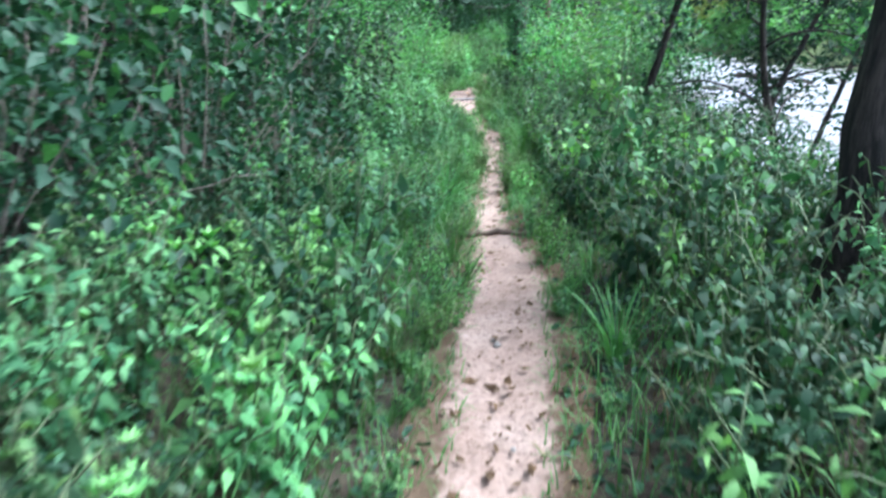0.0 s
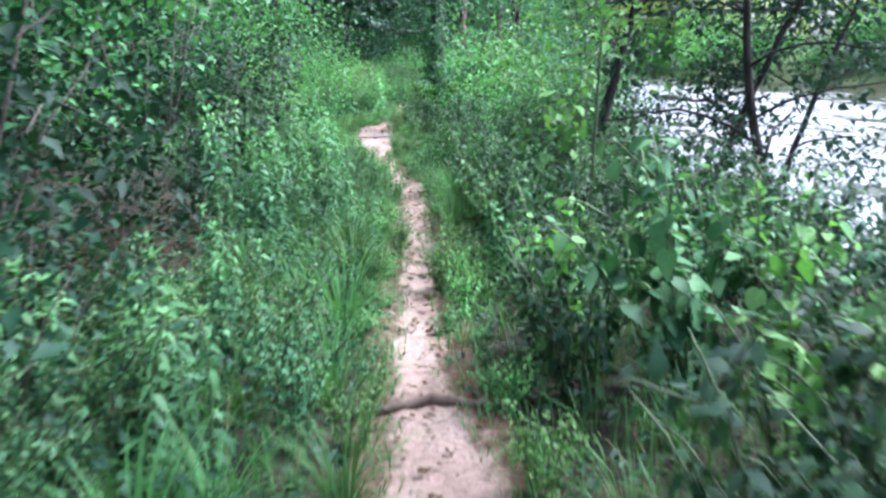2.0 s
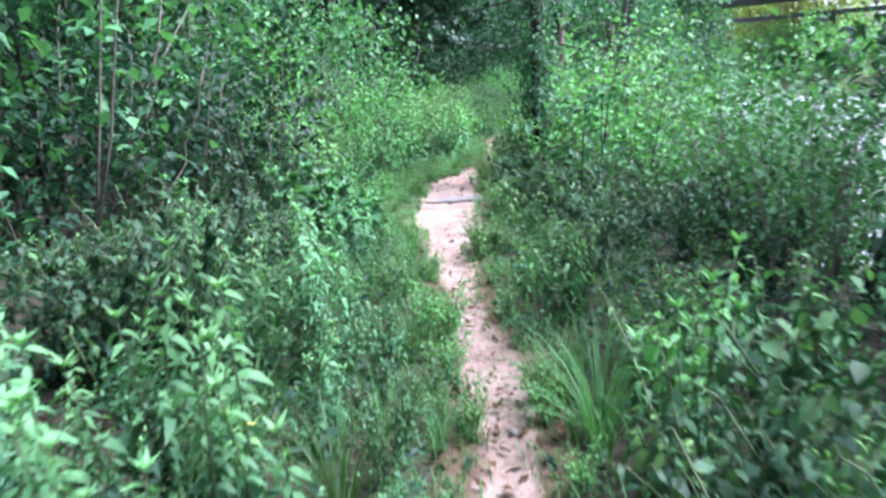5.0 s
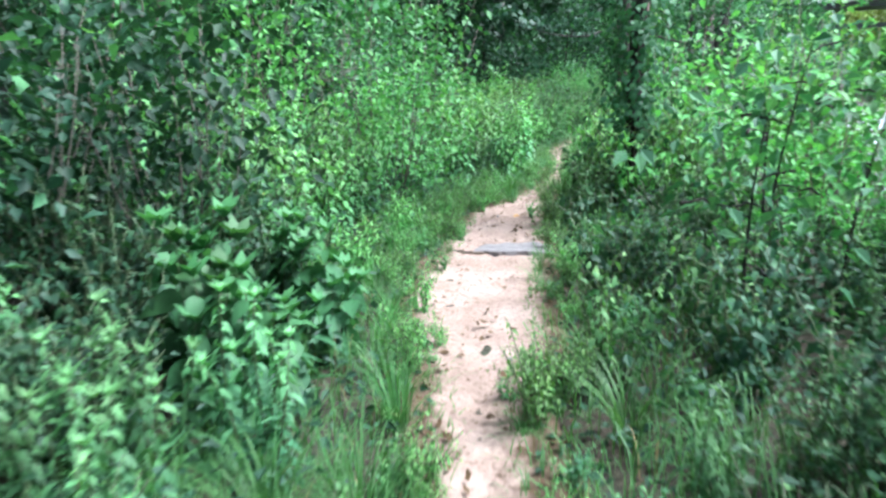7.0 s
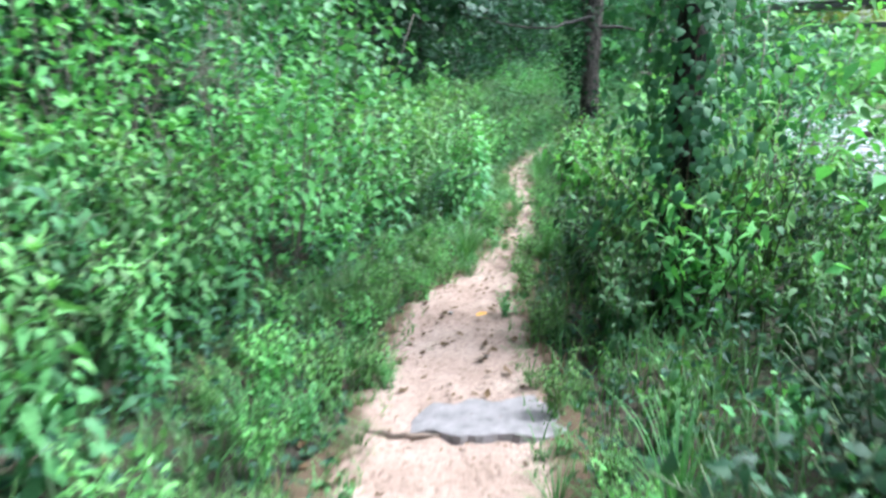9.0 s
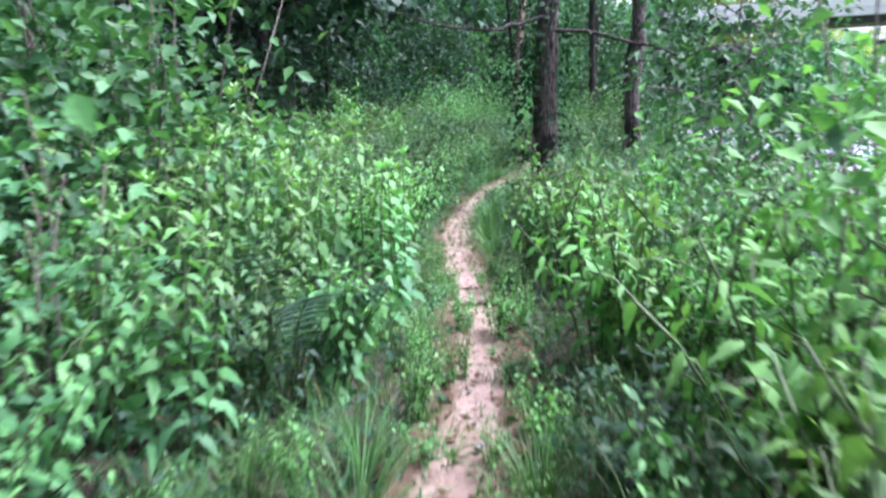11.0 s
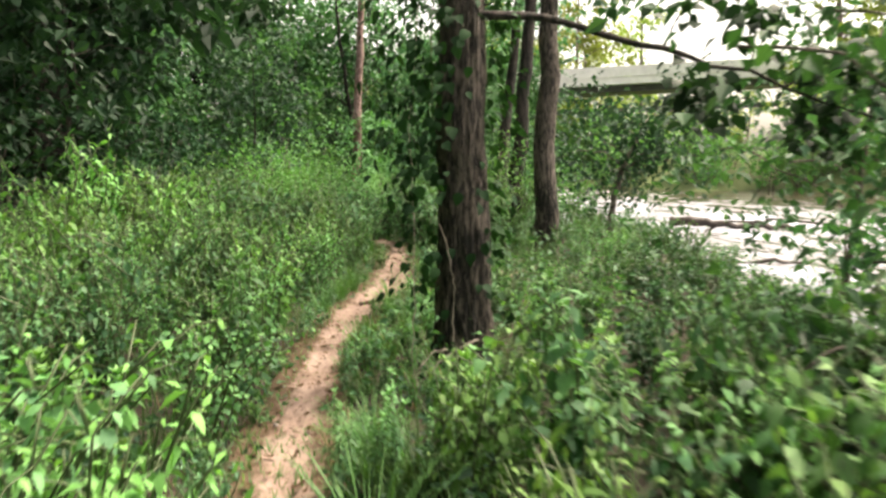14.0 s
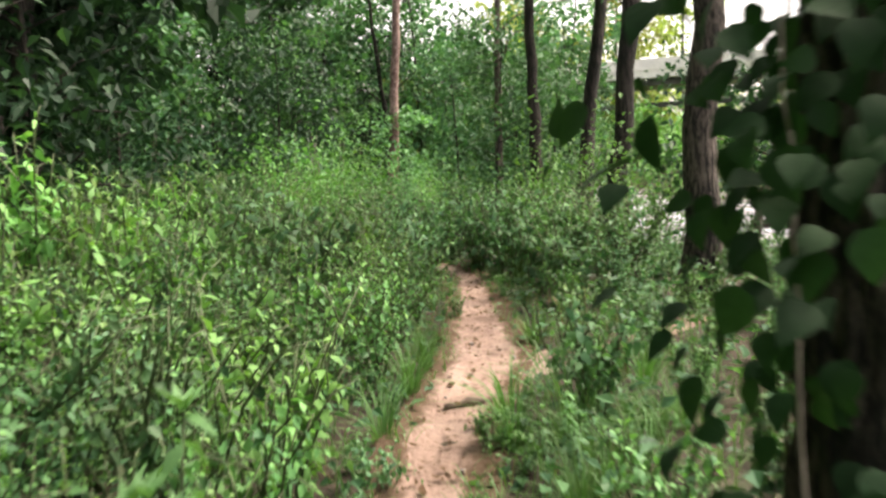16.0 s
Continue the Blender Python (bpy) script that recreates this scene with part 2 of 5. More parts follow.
class Shape:
    """Gathers vertices and faces for one mesh."""

    def __init__(self):
        self.v, self.f, self.count, self.age = [], [], 0, []

    def add(self, verts, faces):
        verts = np.asarray(verts, float).reshape(-1, 3)
        self.v.append(verts)
        self.age.append(np.zeros(len(verts)))
        self.f.extend([tuple(int(i) + self.count for i in face) for face in faces])
        self.count += len(verts)

    def add_many(self, verts, template, young=0.0):
        """verts (n, k, 3); template: faces of one piece."""
        n, k, _ = verts.shape
        self.v.append(verts.reshape(-1, 3))
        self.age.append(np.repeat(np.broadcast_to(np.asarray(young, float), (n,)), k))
        base = np.arange(n) * k + self.count
        for face in template:
            self.f.extend((base[:, None] + np.array(face)).tolist())
        self.count += n * k

    def tube(self, pts, radii, sides=5, rough=0.0):
        pts = np.asarray(pts, float)
        n = len(pts)
        tang = np.gradient(pts, axis=0)
        tang /= np.linalg.norm(tang, axis=1)[:, None] + 1e-9
        ref = np.array([1.0, 0.13, 0.07]) if abs(tang[0][0]) < 0.8 else np.array([0.1, 1.0, 0.1])
        u = np.cross(tang, ref)
        u /= np.linalg.norm(u, axis=1)[:, None]
        w = np.cross(tang, u)
        ang = np.arange(sides) * 2 * np.pi / sides
        ring = u[:, None] * np.cos(ang)[None, :, None] + w[:, None] * np.sin(ang)[None, :, None]
        rad = np.asarray(radii, float)[:, None] * (1 + rough * rng.standard_normal((n, sides)))
        verts = pts[:, None] + ring * rad[..., None]
        faces = []
        for i in range(n - 1):
            for j in range(sides):
                k = (j + 1) % sides
                faces.append((i * sides + j, i * sides + k, (i + 1) * sides + k, (i + 1) * sides + j))
        faces.append(tuple(range(sides - 1, -1, -1)))
        faces.append(tuple((n - 1) * sides + j for j in range(sides)))
        self.add(verts, faces)

    def leaves(self, P, D, N, L, W, rich=True, droop=0.15, fold=0.08, young=0.0):
        P, D, N = (np.asarray(a, float).reshape(-1, 3) for a in (P, D, N))
        n = len(P)
        L = np.broadcast_to(np.asarray(L, float), (n,))
        W = np.broadcast_to(np.asarray(W, float), (n,))
        D = D / (np.linalg.norm(D, axis=1)[:, None] + 1e-9)
        S = np.cross(D, N)
        S /= np.linalg.norm(S, axis=1)[:, None] + 1e-9
        N = np.cross(S, D)
        if rich == "mid":
            t = np.array([(0, 0, 0), (-.46, .27, fold), (-.36, .6, 0), (.03, 1, -droop * 1.5), (.45, .4, fold * .5)])
            faces = [(0, 4, 1), (1, 4, 2), (2, 4, 3)]
        elif rich:
            rows = ((.06, .22), (.18, .42), (.36, .48), (.56, .38), (.76, .22), (.9, .09))
            t, faces = [(0, 0, 0)], [(0, 2, 1), (0, 3, 2)]
            for f, w in rows:
                z = -droop * 1.3 * f * f
                t += [(-w, f - .05 * (f < .1), z + fold * w * 2), (0, f, z), (w, f - .05 * (f < .1), z + fold * w * 2)]
            for i in range(len(rows) - 1):
                a = 1 + 3 * i
                faces += [(a, a + 1, a + 4, a + 3), (a + 1, a + 2, a + 5, a + 4)]
            t.append((0, 1, -droop * 1.4))
            a = 1 + 3 * (len(rows) - 1)
            faces += [(a, a + 1, a + 3), (a + 1, a + 2, a + 3)]
            t = np.array(t)
        else:
            t = np.array([(0, 0, 0), (-.5, .42, fold), (0, 1, -droop), (.5, .42, fold)])
            faces = [(0, 2, 1), (0, 3, 2)]
        v = (P[:, None] + S[:, None] * (t[:, 0] * W[:, None])[..., None]
             + D[:, None] * (t[:, 1] * L[:, None])[..., None] + N[:, None] * (t[:, 2] * L[:, None])[..., None])
        self.add_many(v, faces, young)

    def data(self, name, mat, smooth=False):
        me = bpy.data.meshes.new(name)
        me.from_pydata(np.concatenate(self.v).tolist(), [], self.f)
        me.materials.append(mat)
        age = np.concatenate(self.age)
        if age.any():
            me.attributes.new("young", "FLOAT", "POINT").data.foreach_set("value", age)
        if smooth:
            me.polygons.foreach_set("use_smooth", [True] * len(me.polygons))
        me.update()
        return me

    def make(self, name, mat, parent=None, label="", smooth=False):
        ob = new(name, self.data(name, mat, smooth))
        if parent:
            ob.parent = parent
        if label:
            tagged(ob, label)
        return ob


def unit(v):
    v = np.asarray(v, float)
    return v / (np.linalg.norm(v) + 1e-9)


def curve(a, b, bend, n=6):
    """Points from a to b, bowed by the vector bend."""
    t = np.linspace(0, 1, n)[:, None]
    a, b, bend = (np.asarray(q, float) for q in (a, b, bend))
    return a + (b - a) * t + bend * (4 * t * (1 - t))


# ---------------------------------------------------------------- plan of the path and the ground
TRAIL_Y = [-6, 0, 2.2, 3.5, 4.4, 5.0, 5.7, 8.2, 10.2, 11, 12.1, 13.6, 14.4, 15.1, 16.6, 17.9, 18.5, 19.2, 20.3, 21.5, 22.8,
           24.6, 25.8, 26.5, 27.7, 28.6, 29.4, 30.1, 31.5, 33.5, 34.6, 36, 40, 46]
TRAIL_X = [0, .12, .19, .30, .38, .38, .34, .5, .58, .54, .40, .28, .27, .16, .22, .25, .31, .53, .77, .93, .97,
           1.06, 1.21, 1.38, 1.68, 2.0, 2.35, 2.72, 3.1, 3.6, 3.55, 3.1, 1.6, -.6]
TRAIL_W = [.42, .42, .44, .54, .5, .44, .28, .26, .28, .40, .2, .46, .68, .88, .86, .78, .62, .4, .27, .3, .36,
           .28, .27, .25, .27, .36, .44, .5, .36, .28, .25, .25, .25, .25]


def trail(y):
    return float(np.interp(y, TRAIL_Y, TRAIL_X))


def trail_half(y):
    return float(np.interp(y, TRAIL_Y, TRAIL_W)) / 2


def far_bank(y):
    s = min(1.0, max(0.0, (y - 45) / 30))
    return 52 - 20 * s * s * (3 - 2 * s)


def ground_z(x, y):
    d = x - trail(y)
    z = 0.0
    edge = 4.3 + 0.4 * math.sin(y * 0.23) if y < 70 else 4.3
    q = min(1.0, max(0.0, (y - 15) / 7))
    edge += 1.1 * q * q * (3 - 2 * q)
    if d > edge - 2.4:                                   # the bank falls to the river
        s = min(1.0, (d - edge + 2.4) / 5.0)
        z -= 2.3 * s * s * (3 - 2 * s)
    far = far_bank(y)
    if d > far:                                          # far bank
        s = min(1.0, (d - far) / 8.0)
        z += 3.4 * s * s * (3 - 2 * s)
    if d < -1.2:
        z += min(2.0, 0.10 * (-1.2 - d))
    rough = noise.noise(Vector((x * 0.9, y * 0.9, 0.3))) * 0.05 + noise.noise(Vector((x * 0.2, y * 0.2, 4))) * 0.15
    z += rough * min(1.0, max(0.0, (abs(d) - 0.4) / 1.5))
    if abs(d) < 0.7:
        z -= 0.035 * (1 - abs(d) / 0.7)
    return z


def build_ground():
    def axis(fine0, fine1, step, lo, hi):
        out = list(np.arange(fine0, fine1, step))
        s, a = step, fine0
        while a > lo:
            s *= 1.3
            a -= s
            out.insert(0, max(a, lo))
        s, a = step, out[-1]
        while a < hi:
            s *= 1.3
            a += s
            out.append(min(a, hi))
        return out
    xs, ys = axis(-3, 14, 0.32, -900, 900), axis(-3, 45, 0.36, -900, 900)
    s = Shape()
    s.add([(x, y, ground_z(x, y)) for y in ys for x in xs],
          [(j * len(xs) + i, j * len(xs) + i + 1, (j + 1) * len(xs) + i + 1, (j + 1) * len(xs) + i)
           for j in range(len(ys) - 1) for i in range(len(xs) - 1)])
    tagged(s.make("ground", SOIL, smooth=True), "dark forest soil with leaf litter sloping to the river", "ground", kind="structure")


def build_trail():
    s = Shape()
    ys = np.arange(-6, 46, 0.06)
    cols = 17
    verge = []
    verts, faces = [], []
    for j, y in enumerate(ys):
        c, h = trail(y), trail_half(y)
        hl = h * (1 + 0.35 * noise.noise(Vector((1.7, y * 2.1, 0))) + 0.15 * noise.noise(Vector((5, y * 7, 0)))) + 0.16
        hr = h * (1 + 0.35 * noise.noise(Vector((9.2, y * 2.1, 3))) + 0.15 * noise.noise(Vector((2, y * 7, 8)))) + 0.16
        for i in range(cols):
            u = i / (cols - 1) * 2 - 1
            x = c + (u * hl if u < 0 else u * hr)
            z = 0.006 - 0.03 * (1 - abs(u)) + 0.03 * noise.noise(Vector((x * 9, y * 7, 0))) + 0.02 * noise.noise(Vector((x * 3, y * 2.5, 5)))
            if abs(u) > 0.95:
                z -= 0.05
            verts.append((x, y, z + 0.012))
            verge.append(min(1.0, max(0.0, (abs(x - c) - h + 0.12) / 0.26)))
        if j:
            a = (j - 1) * cols
            faces += [(a + i, a + i + 1, a + cols + i + 1, a + cols + i) for i in range(cols - 1)]
    s.add(verts, faces)
    ob = s.make("path", SAND, smooth=True)
    worn = ob.data.attributes.new("verge", "FLOAT", "POINT")
    worn.data.foreach_set("value", verge)
    tagged(ob, "narrow trodden path of pale pinkish sand", "path", kind="structure")


build_ground()
build_trail()

water = Shape()
gx, gy = np.linspace(3, 64, 60), np.linspace(-60, 190, 150)
water.add([(x, y, -1.45 + 0.05 * noise.noise(Vector((x * .7, y * .3, 0))) + 0.03 * noise.noise(Vector((x * 2, y * 1.1, 2)))) for y in gy for x in gx],
          [(j * 60 + i, j * 60 + i + 1, (j + 1) * 60 + i + 1, (j + 1) * 60 + i) for j in range(149) for i in range(59)])
tagged(water.make("river", WATER, smooth=True), "shallow brown river broken by white rapids", "river", kind="structure")


# ---------------------------------------------------------------- plants
def spray(s, pts, every, length, ratio, rng_spread=0.9, start=0.25, rich=True, droop=0.15, pair=False):
    """Leaves along a stem."""
    pts = np.asarray(pts)
    seg = np.linalg.norm(np.diff(pts, axis=0), axis=1)
    cum = np.concatenate([[0], np.cumsum(seg)])
    total = cum[-1]
    pos = np.arange(total * start, total, every)
    if not len(pos):
        return
    P = np.stack([np.interp(pos, cum, pts[:, k]) for k in range(3)], 1)
    T = unit(pts[-1] - pts[0])
    turn = rng.uniform(0, 6.28)
    allP, allD, allN, allL, allY = [], [], [], [], []
    for i, p in enumerate(P):
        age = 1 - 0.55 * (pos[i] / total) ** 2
        for k in range(2 if pair else 1):
            a = turn + i * (1.57 if pair else 2.4) + k * 3.14159 + rng.normal(0, .25)
            side = unit(np.cross(T, [math.cos(a), math.sin(a), 0.2]))
            d = unit(side * rng_spread + T * 0.15 + np.array([0, 0, rng.normal(-.5, .34)]))
            nrm = unit(np.array([0, 0, 1.0]) + rng.normal(0, .38, 3))
            allP.append(p)
            allD.append(d)
            allN.append(nrm)
            allL.append(length * age * rng.uniform(.6, 1.25))
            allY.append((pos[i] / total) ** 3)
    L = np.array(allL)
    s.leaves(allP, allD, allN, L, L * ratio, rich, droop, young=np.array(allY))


def shrub_variant(name, height, spread, stems, leaf, ratio, every, mat, side=3, rich=True, stem_mat=STEM, lab=""):
    """A bushy plant: many stems with side twigs, all leafed."""
    st, lv = Shape(), Shape()
    for i in range(stems):
        a = rng.uniform(0, 6.28)
        out = spread * rng.uniform(.25, 1.0)
        h = height * rng.uniform(.6, 1.0)
        b = np.array([math.cos(a) * .05, math.sin(a) * .05, -0.08])
        e = np.array([math.cos(a) * out, math.sin(a) * out, h])
        pts = curve(b, e, (-math.cos(a) * out * .12, -math.sin(a) * out * .12, h * .08), 6)
        st.tube(pts[::5 if height < .5 else 1] if height < .5 else pts[[0, 2, 4, 5]], np.linspace(.0048, .002, 2 if height < .5 else 4) * (0.6 + height), 3)
        spray(lv, pts, every, leaf, ratio, start=.22, rich=rich)
        for k in range(side):
            p = pts[rng.integers(2, 5)]
            q = p + np.array([rng.normal(0, .36), rng.normal(0, .36), rng.uniform(.1, .6)]) * spread * .8
            tw = curve(p, q, (0, 0, .04), 4)
            if height > .5:
                st.tube(tw[[0, 2, 3]], np.linspace(.003, .0015, 3) * (0.6 + height), 3)
            spray(lv, tw, every * .9, leaf * .85, ratio, start=.15, rich=rich)
    ob = st.make(name, stem_mat, smooth=True)
    lv.make("foliage", mat, ob, smooth=True)
    tagged(ob, lab, "shrub" if "shrub" in name or "thicket" in name else "plant")
    return ob


def weed_variant(name, height, stems, leaf, ratio, gap, mat, lab, tip=True, flowers=0):
    """Upright stalks with pairs of pointed leaves."""
    st, lv = Shape(), Shape()
    heads = []
    for i in range(stems):
        a = rng.uniform(0, 6.28)
        h = height * rng.uniform(.65, 1.0)
        b = np.array([math.cos(a) * .1 * (i > 0), math.sin(a) * .1 * (i > 0), -0.08])
        e = b + np.array([rng.normal(0, .1) * h, rng.normal(0, .1) * h, h])
        pts = curve(b, e, (rng.normal(0, .03), rng.normal(0, .03), 0), 7)
        st.tube(pts, np.linspace(.006, .0025, 7), 5)
        spray(lv, pts, gap, leaf, ratio, 1.0, .2, True if leaf > .18 else "mid", .22, True)
        if tip:
            n = 7
            an = np.arange(n) * 2.4
            D = np.stack([np.cos(an) * .6, np.sin(an) * .6, np.full(n, .75)], 1)
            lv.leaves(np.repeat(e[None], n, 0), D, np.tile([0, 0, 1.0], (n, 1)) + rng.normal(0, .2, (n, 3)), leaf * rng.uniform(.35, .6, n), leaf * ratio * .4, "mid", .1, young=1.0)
        heads.append(e)
    ob = st.make(name, STEM, smooth=True)
    lv.make("foliage", mat, ob, smooth=True)
    for e in heads[:flowers]:
        fl = Shape()
        an = np.arange(11) * 6.283 / 11
        D = np.stack([np.cos(an), np.sin(an), np.full(11, .25)], 1)
        fl.leaves(np.repeat((e + [0, 0, .02])[None], 11, 0), D, np.tile([0, 0, 1.0], (11, 1)), .022, .011, False, .1)
        fl.make("flower", PETAL, ob, "small yellow flower head")
    tagged(ob, lab, "plant")
    return ob


PARK = pose(0, -300, -40)
MASTERS = []


def stock(ob):
    MASTERS.append(ob)
    return ob


SHRUBS = [stock(shrub_variant("leafy_shrub", .8, .42, 12, lf, rt, ev, LEAF_FRESH, 3, "mid", lab="low leafy green shrub beside the sandy path")) for lf, rt, ev in ((.095, .52, .045), (.12, .4, .046), (.13, .52, .056))]
# brighter copies of the shrubs; the clearing's sunlight is in their leaf colour
SUNNY = [stock(shrub_variant("light_green_shrub", .8, .42, 12, lf, rt, .05, LEAF_SUNNY, 4, "mid", lab="leafy shrub in the open beside the path, coloured light green as if sunlit")) for lf, rt in ((.085, .48), (.12, .36))]
MULBERRY = stock(shrub_variant("broadleaf_shrub", .95, .5, 9, .13, .7, .07, LEAF_MID, 3, True, lab="open shrub with broad rounded light leaves"))
LIGHT_MULBERRY = stock(shrub_variant("broadleaf_sapling", 1.0, .3, 5, .11, .75, .075, LEAF_SUNNY, 3, True, lab="thin sapling with broad yellow-green lobed leaves"))
SMALL = [stock(shrub_variant("fine_leaf_shrub", .8, .42, 13, lf, .64, .034, m, 5, False, lab="dense soft shrub with many small green leaves")) for lf, m in ((.06, LEAF_FRESH), (.055, LEAF_MID))]
# the third bramble is a darker copy, with low shade put into its leaves
BRAMBLE = [stock(shrub_variant("bramble_shrub", .85, .44, 12, .1, .56, .055, LEAF_DARK_SHADE if i == 2 else LEAF_MID, 4, "mid", lab="dense bramble shrub beside the path")) for i in range(3)]
LOW = [stock(shrub_variant("ground_plant", .36, .3, 10, .075, .55, .052, LEAF_MID if i % 2 else LEAF_FRESH, 3, "mid", lab="low leafy weed at the edge of the path")) for i in range(4)]
WEEDS = [stock(weed_variant("tall_weed", 1.15, 5, .135, .4, .052, LEAF_FRESH, "tall bright green weed with paired pointed leaves")) for _ in range(3)]
FINE = [stock(weed_variant("narrow_leaf_weed", 1.0, 7, .12, .34, .036, LEAF_MID, "upright weed stalks with narrow pointed leaves")) for _ in range(2)]
FLOWERED = stock(weed_variant("flowering_weed", .8, 3, .12, .38, .06, LEAF_FRESH, "green weed with small yellow flower heads", True, 2))
LARGE = [stock(weed_variant("large_leaf_weed", .62, 6, .17, .5, .085, LEAF_FRESH, "pale green weed with large paired oval leaves")) for _ in range(2)]
BROAD = [stock(weed_variant("broadleaf_plant", .8, 5, .24, .68, .1, LEAF_BROAD, "broad-leaved plant with large heart-shaped leaves", True)) for _ in range(2)]


def thicket_variant(mat, leaf, label, n=13):
    """A tall tangle: arching bare stems inside, a shell of leaf clumps outside."""
    st, lv = Shape(), Shape()
    for i in range(18):
        a = rng.uniform(0, 6.28)
        out, h = rng.uniform(.2, 1.1), rng.uniform(1.2, 2.4)
        pts = curve((math.cos(a) * .25, math.sin(a) * .25, -.15), (math.cos(a) * out, math.sin(a) * out, h), (math.cos(a) * .1, math.sin(a) * .1, .25), 7)
        pts[1:] += rng.normal(0, .03, (6, 3))
        st.tube(pts[[0, 2, 4, 6]], np.linspace(.012, .003, 4), 4)
        for k in range(5):
            c = pts[rng.integers(2, 7)] + rng.normal(0, .22, 3)
            P = c + rng.normal(0, .19, (n, 3))
            an = rng.uniform(0, 6.28, n)
            D = np.stack([np.cos(an), np.sin(an), rng.normal(-.5, .35, n)], 1)
            L = leaf * rng.uniform(.65, 1.4, n)
            lv.leaves(P, D, np.array([0, 0, 1.0]) + rng.normal(0, .5, (n, 3)), L, L * .6, False)
    ob = st.make("thicket_shrub", TWIG, smooth=True)
    lv.make("foliage", mat, ob, smooth=True)
    return tagged(ob, label, "shrub")


# the first two have the shade under the trees put into their leaf colour
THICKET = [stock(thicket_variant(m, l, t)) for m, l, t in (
    (LEAF_DARK_SHADE, .11, "tall thicket shrub with bare inner twigs, leaves coloured dark as in shade"), (LEAF_DARK_SHADE, .095, "tall thicket shrub with bare inner twigs, leaves coloured dark as in shade"),
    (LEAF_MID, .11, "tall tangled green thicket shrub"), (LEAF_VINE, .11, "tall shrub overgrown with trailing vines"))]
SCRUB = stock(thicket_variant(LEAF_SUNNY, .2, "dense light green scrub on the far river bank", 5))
SUNNY_MOUND = stock(thicket_variant(LEAF_SUNNY, .095, "high mound of shrubs draped in vines coloured light green as if sunlit"))
MOUND = [stock(thicket_variant(m, .095, "rounded mound of shrubs overgrown with vines")) for m in (LEAF_FRESH, LEAF_FRESH)]


def pinnate_variant():
    st, lv = Shape(), Shape()
    for i in range(7):
        a = i * .9 + rng.normal(0, .2)
        e = np.array([math.cos(a) * .55, math.sin(a) * .55, rng.uniform(.5, .85)])
        pts = curve((0, 0, -.05), e, (0, 0, .16), 9)
        st.tube(pts, np.linspace(.006, .002, 9), 4)
        side = unit(np.cross(e, [0, 0, 1.0]))
        for p in np.linspace(.3, 1, 13):
            q = np.array([np.interp(p, np.linspace(0, 1, 9), pts[:, k]) for k in range(3)])
            for sgn in (-1, 1):
                lv.leaves([q], [side * sgn + unit(e) * .35 + [0, 0, -.1]], [(0, 0, 1)], .13 * (1.25 - abs(p - .6)), .035, True)
    ob = st.make("compound_leaf_shrub", STEM, smooth=True)
    lv.make("foliage", LEAF_DARK_SHADE, ob, smooth=True)
    return tagged(ob, "shrub with long feathery compound leaves", "shrub")


PINNATE = stock(pinnate_variant())


def grass_clump_variant(tall, blades):
    """A tussock of long arching blades."""
    s = Shape()
    for i in range(blades):
        a = rng.uniform(0, 6.28)
        out, h = tall * rng.uniform(.2, 1.0), tall * rng.uniform(.4, 1.0)
        f = np.linspace(0, 1, 6)
        d = np.array([math.cos(a), math.sin(a)])
        line = np.stack([d[0] * (.05 + out * f ** 2), d[1] * (.05 + out * f ** 2), h * (f * 1.35 - .45 * f ** 3) - .03], 1)
        w = rng.uniform(.0018, .004) * np.array([.8, 1, 1, .85, .5, .02])
        sd = np.array([-d[1], d[0], 0])
        v = np.concatenate([line - sd * w[:, None], line + sd * w[:, None]])
        s.add(v, [(k, k + 6, k + 7, k + 1) for k in range(5)])
    ob = s.make("grass_clump", GRASS, smooth=True)
    return tagged(ob, "clump of long arching green grass blades", "grass")


CLUMPS = [stock(grass_clump_variant(t, b)) for t, b in ((.5, 80), (.6, 95), (.38, 70))]


def bare(x, y, master):
    """The trodden hollow under the thicket, and the stand of broad-leaved plants: nothing else grows there."""
    if master in THICKET or master in TREES:
        return False
    if ((x + 1.85) / .95) ** 2 + ((y - 7.8) / 2.2) ** 2 < 1:
        return True
    return master not in BROAD and ((x + .72) / .5) ** 2 + ((y - 13.35) / .6) ** 2 < 1


TREES = []


def plant(master, x, y, size=1.0, group="", z=None):
    if bare(x, y, master):
        return None
    m = pose(x, y, ground_z(x, y) if z is None else z, rng.normal(0, 4), rng.normal(0, 4), rng.uniform(0, 360))
    s = size * rng.uniform(.85, 1.15)
    ob = copy_thing(master, m)
    ob.scale = (s, s, s * rng.uniform(.9, 1.1))
    if group:
        ob["group"] = group
    return ob


def pick(options):
    return options[rng.integers(len(options))]


taken = []


OPEN_LINES = [((1.0, 23), (5.7, 49.5), .7), ((1.0, 23), (30, 72), 1.4), ((1.0, 23), (45, 80), 1.6)]   # sight lines kept clear of trees


def in_open(x, y, r):
    if 26 < math.degrees(math.atan2(x - 1, y - 23)) < 38.5 and 12 < math.hypot(x - 1, y - 23) < 88:
        return True                                      # the open river towards the bridge
    for (ax, ay), (bx, by), w in OPEN_LINES:
        t = ((x - ax) * (bx - ax) + (y - ay) * (by - ay)) / ((bx - ax) ** 2 + (by - ay) ** 2)
        if .12 < t < 1 and abs((x - ax) * (by - ay) - (y - ay) * (bx - ax)) / math.hypot(bx - ax, by - ay) < w + r:
            return True
    return False


def free(x, y, r):
    for a, b, q in taken:
        if (a - x) ** 2 + (b - y) ** 2 < (0.5 * (r + q)) ** 2:
            return False
    taken.append((x, y, r))
    return True


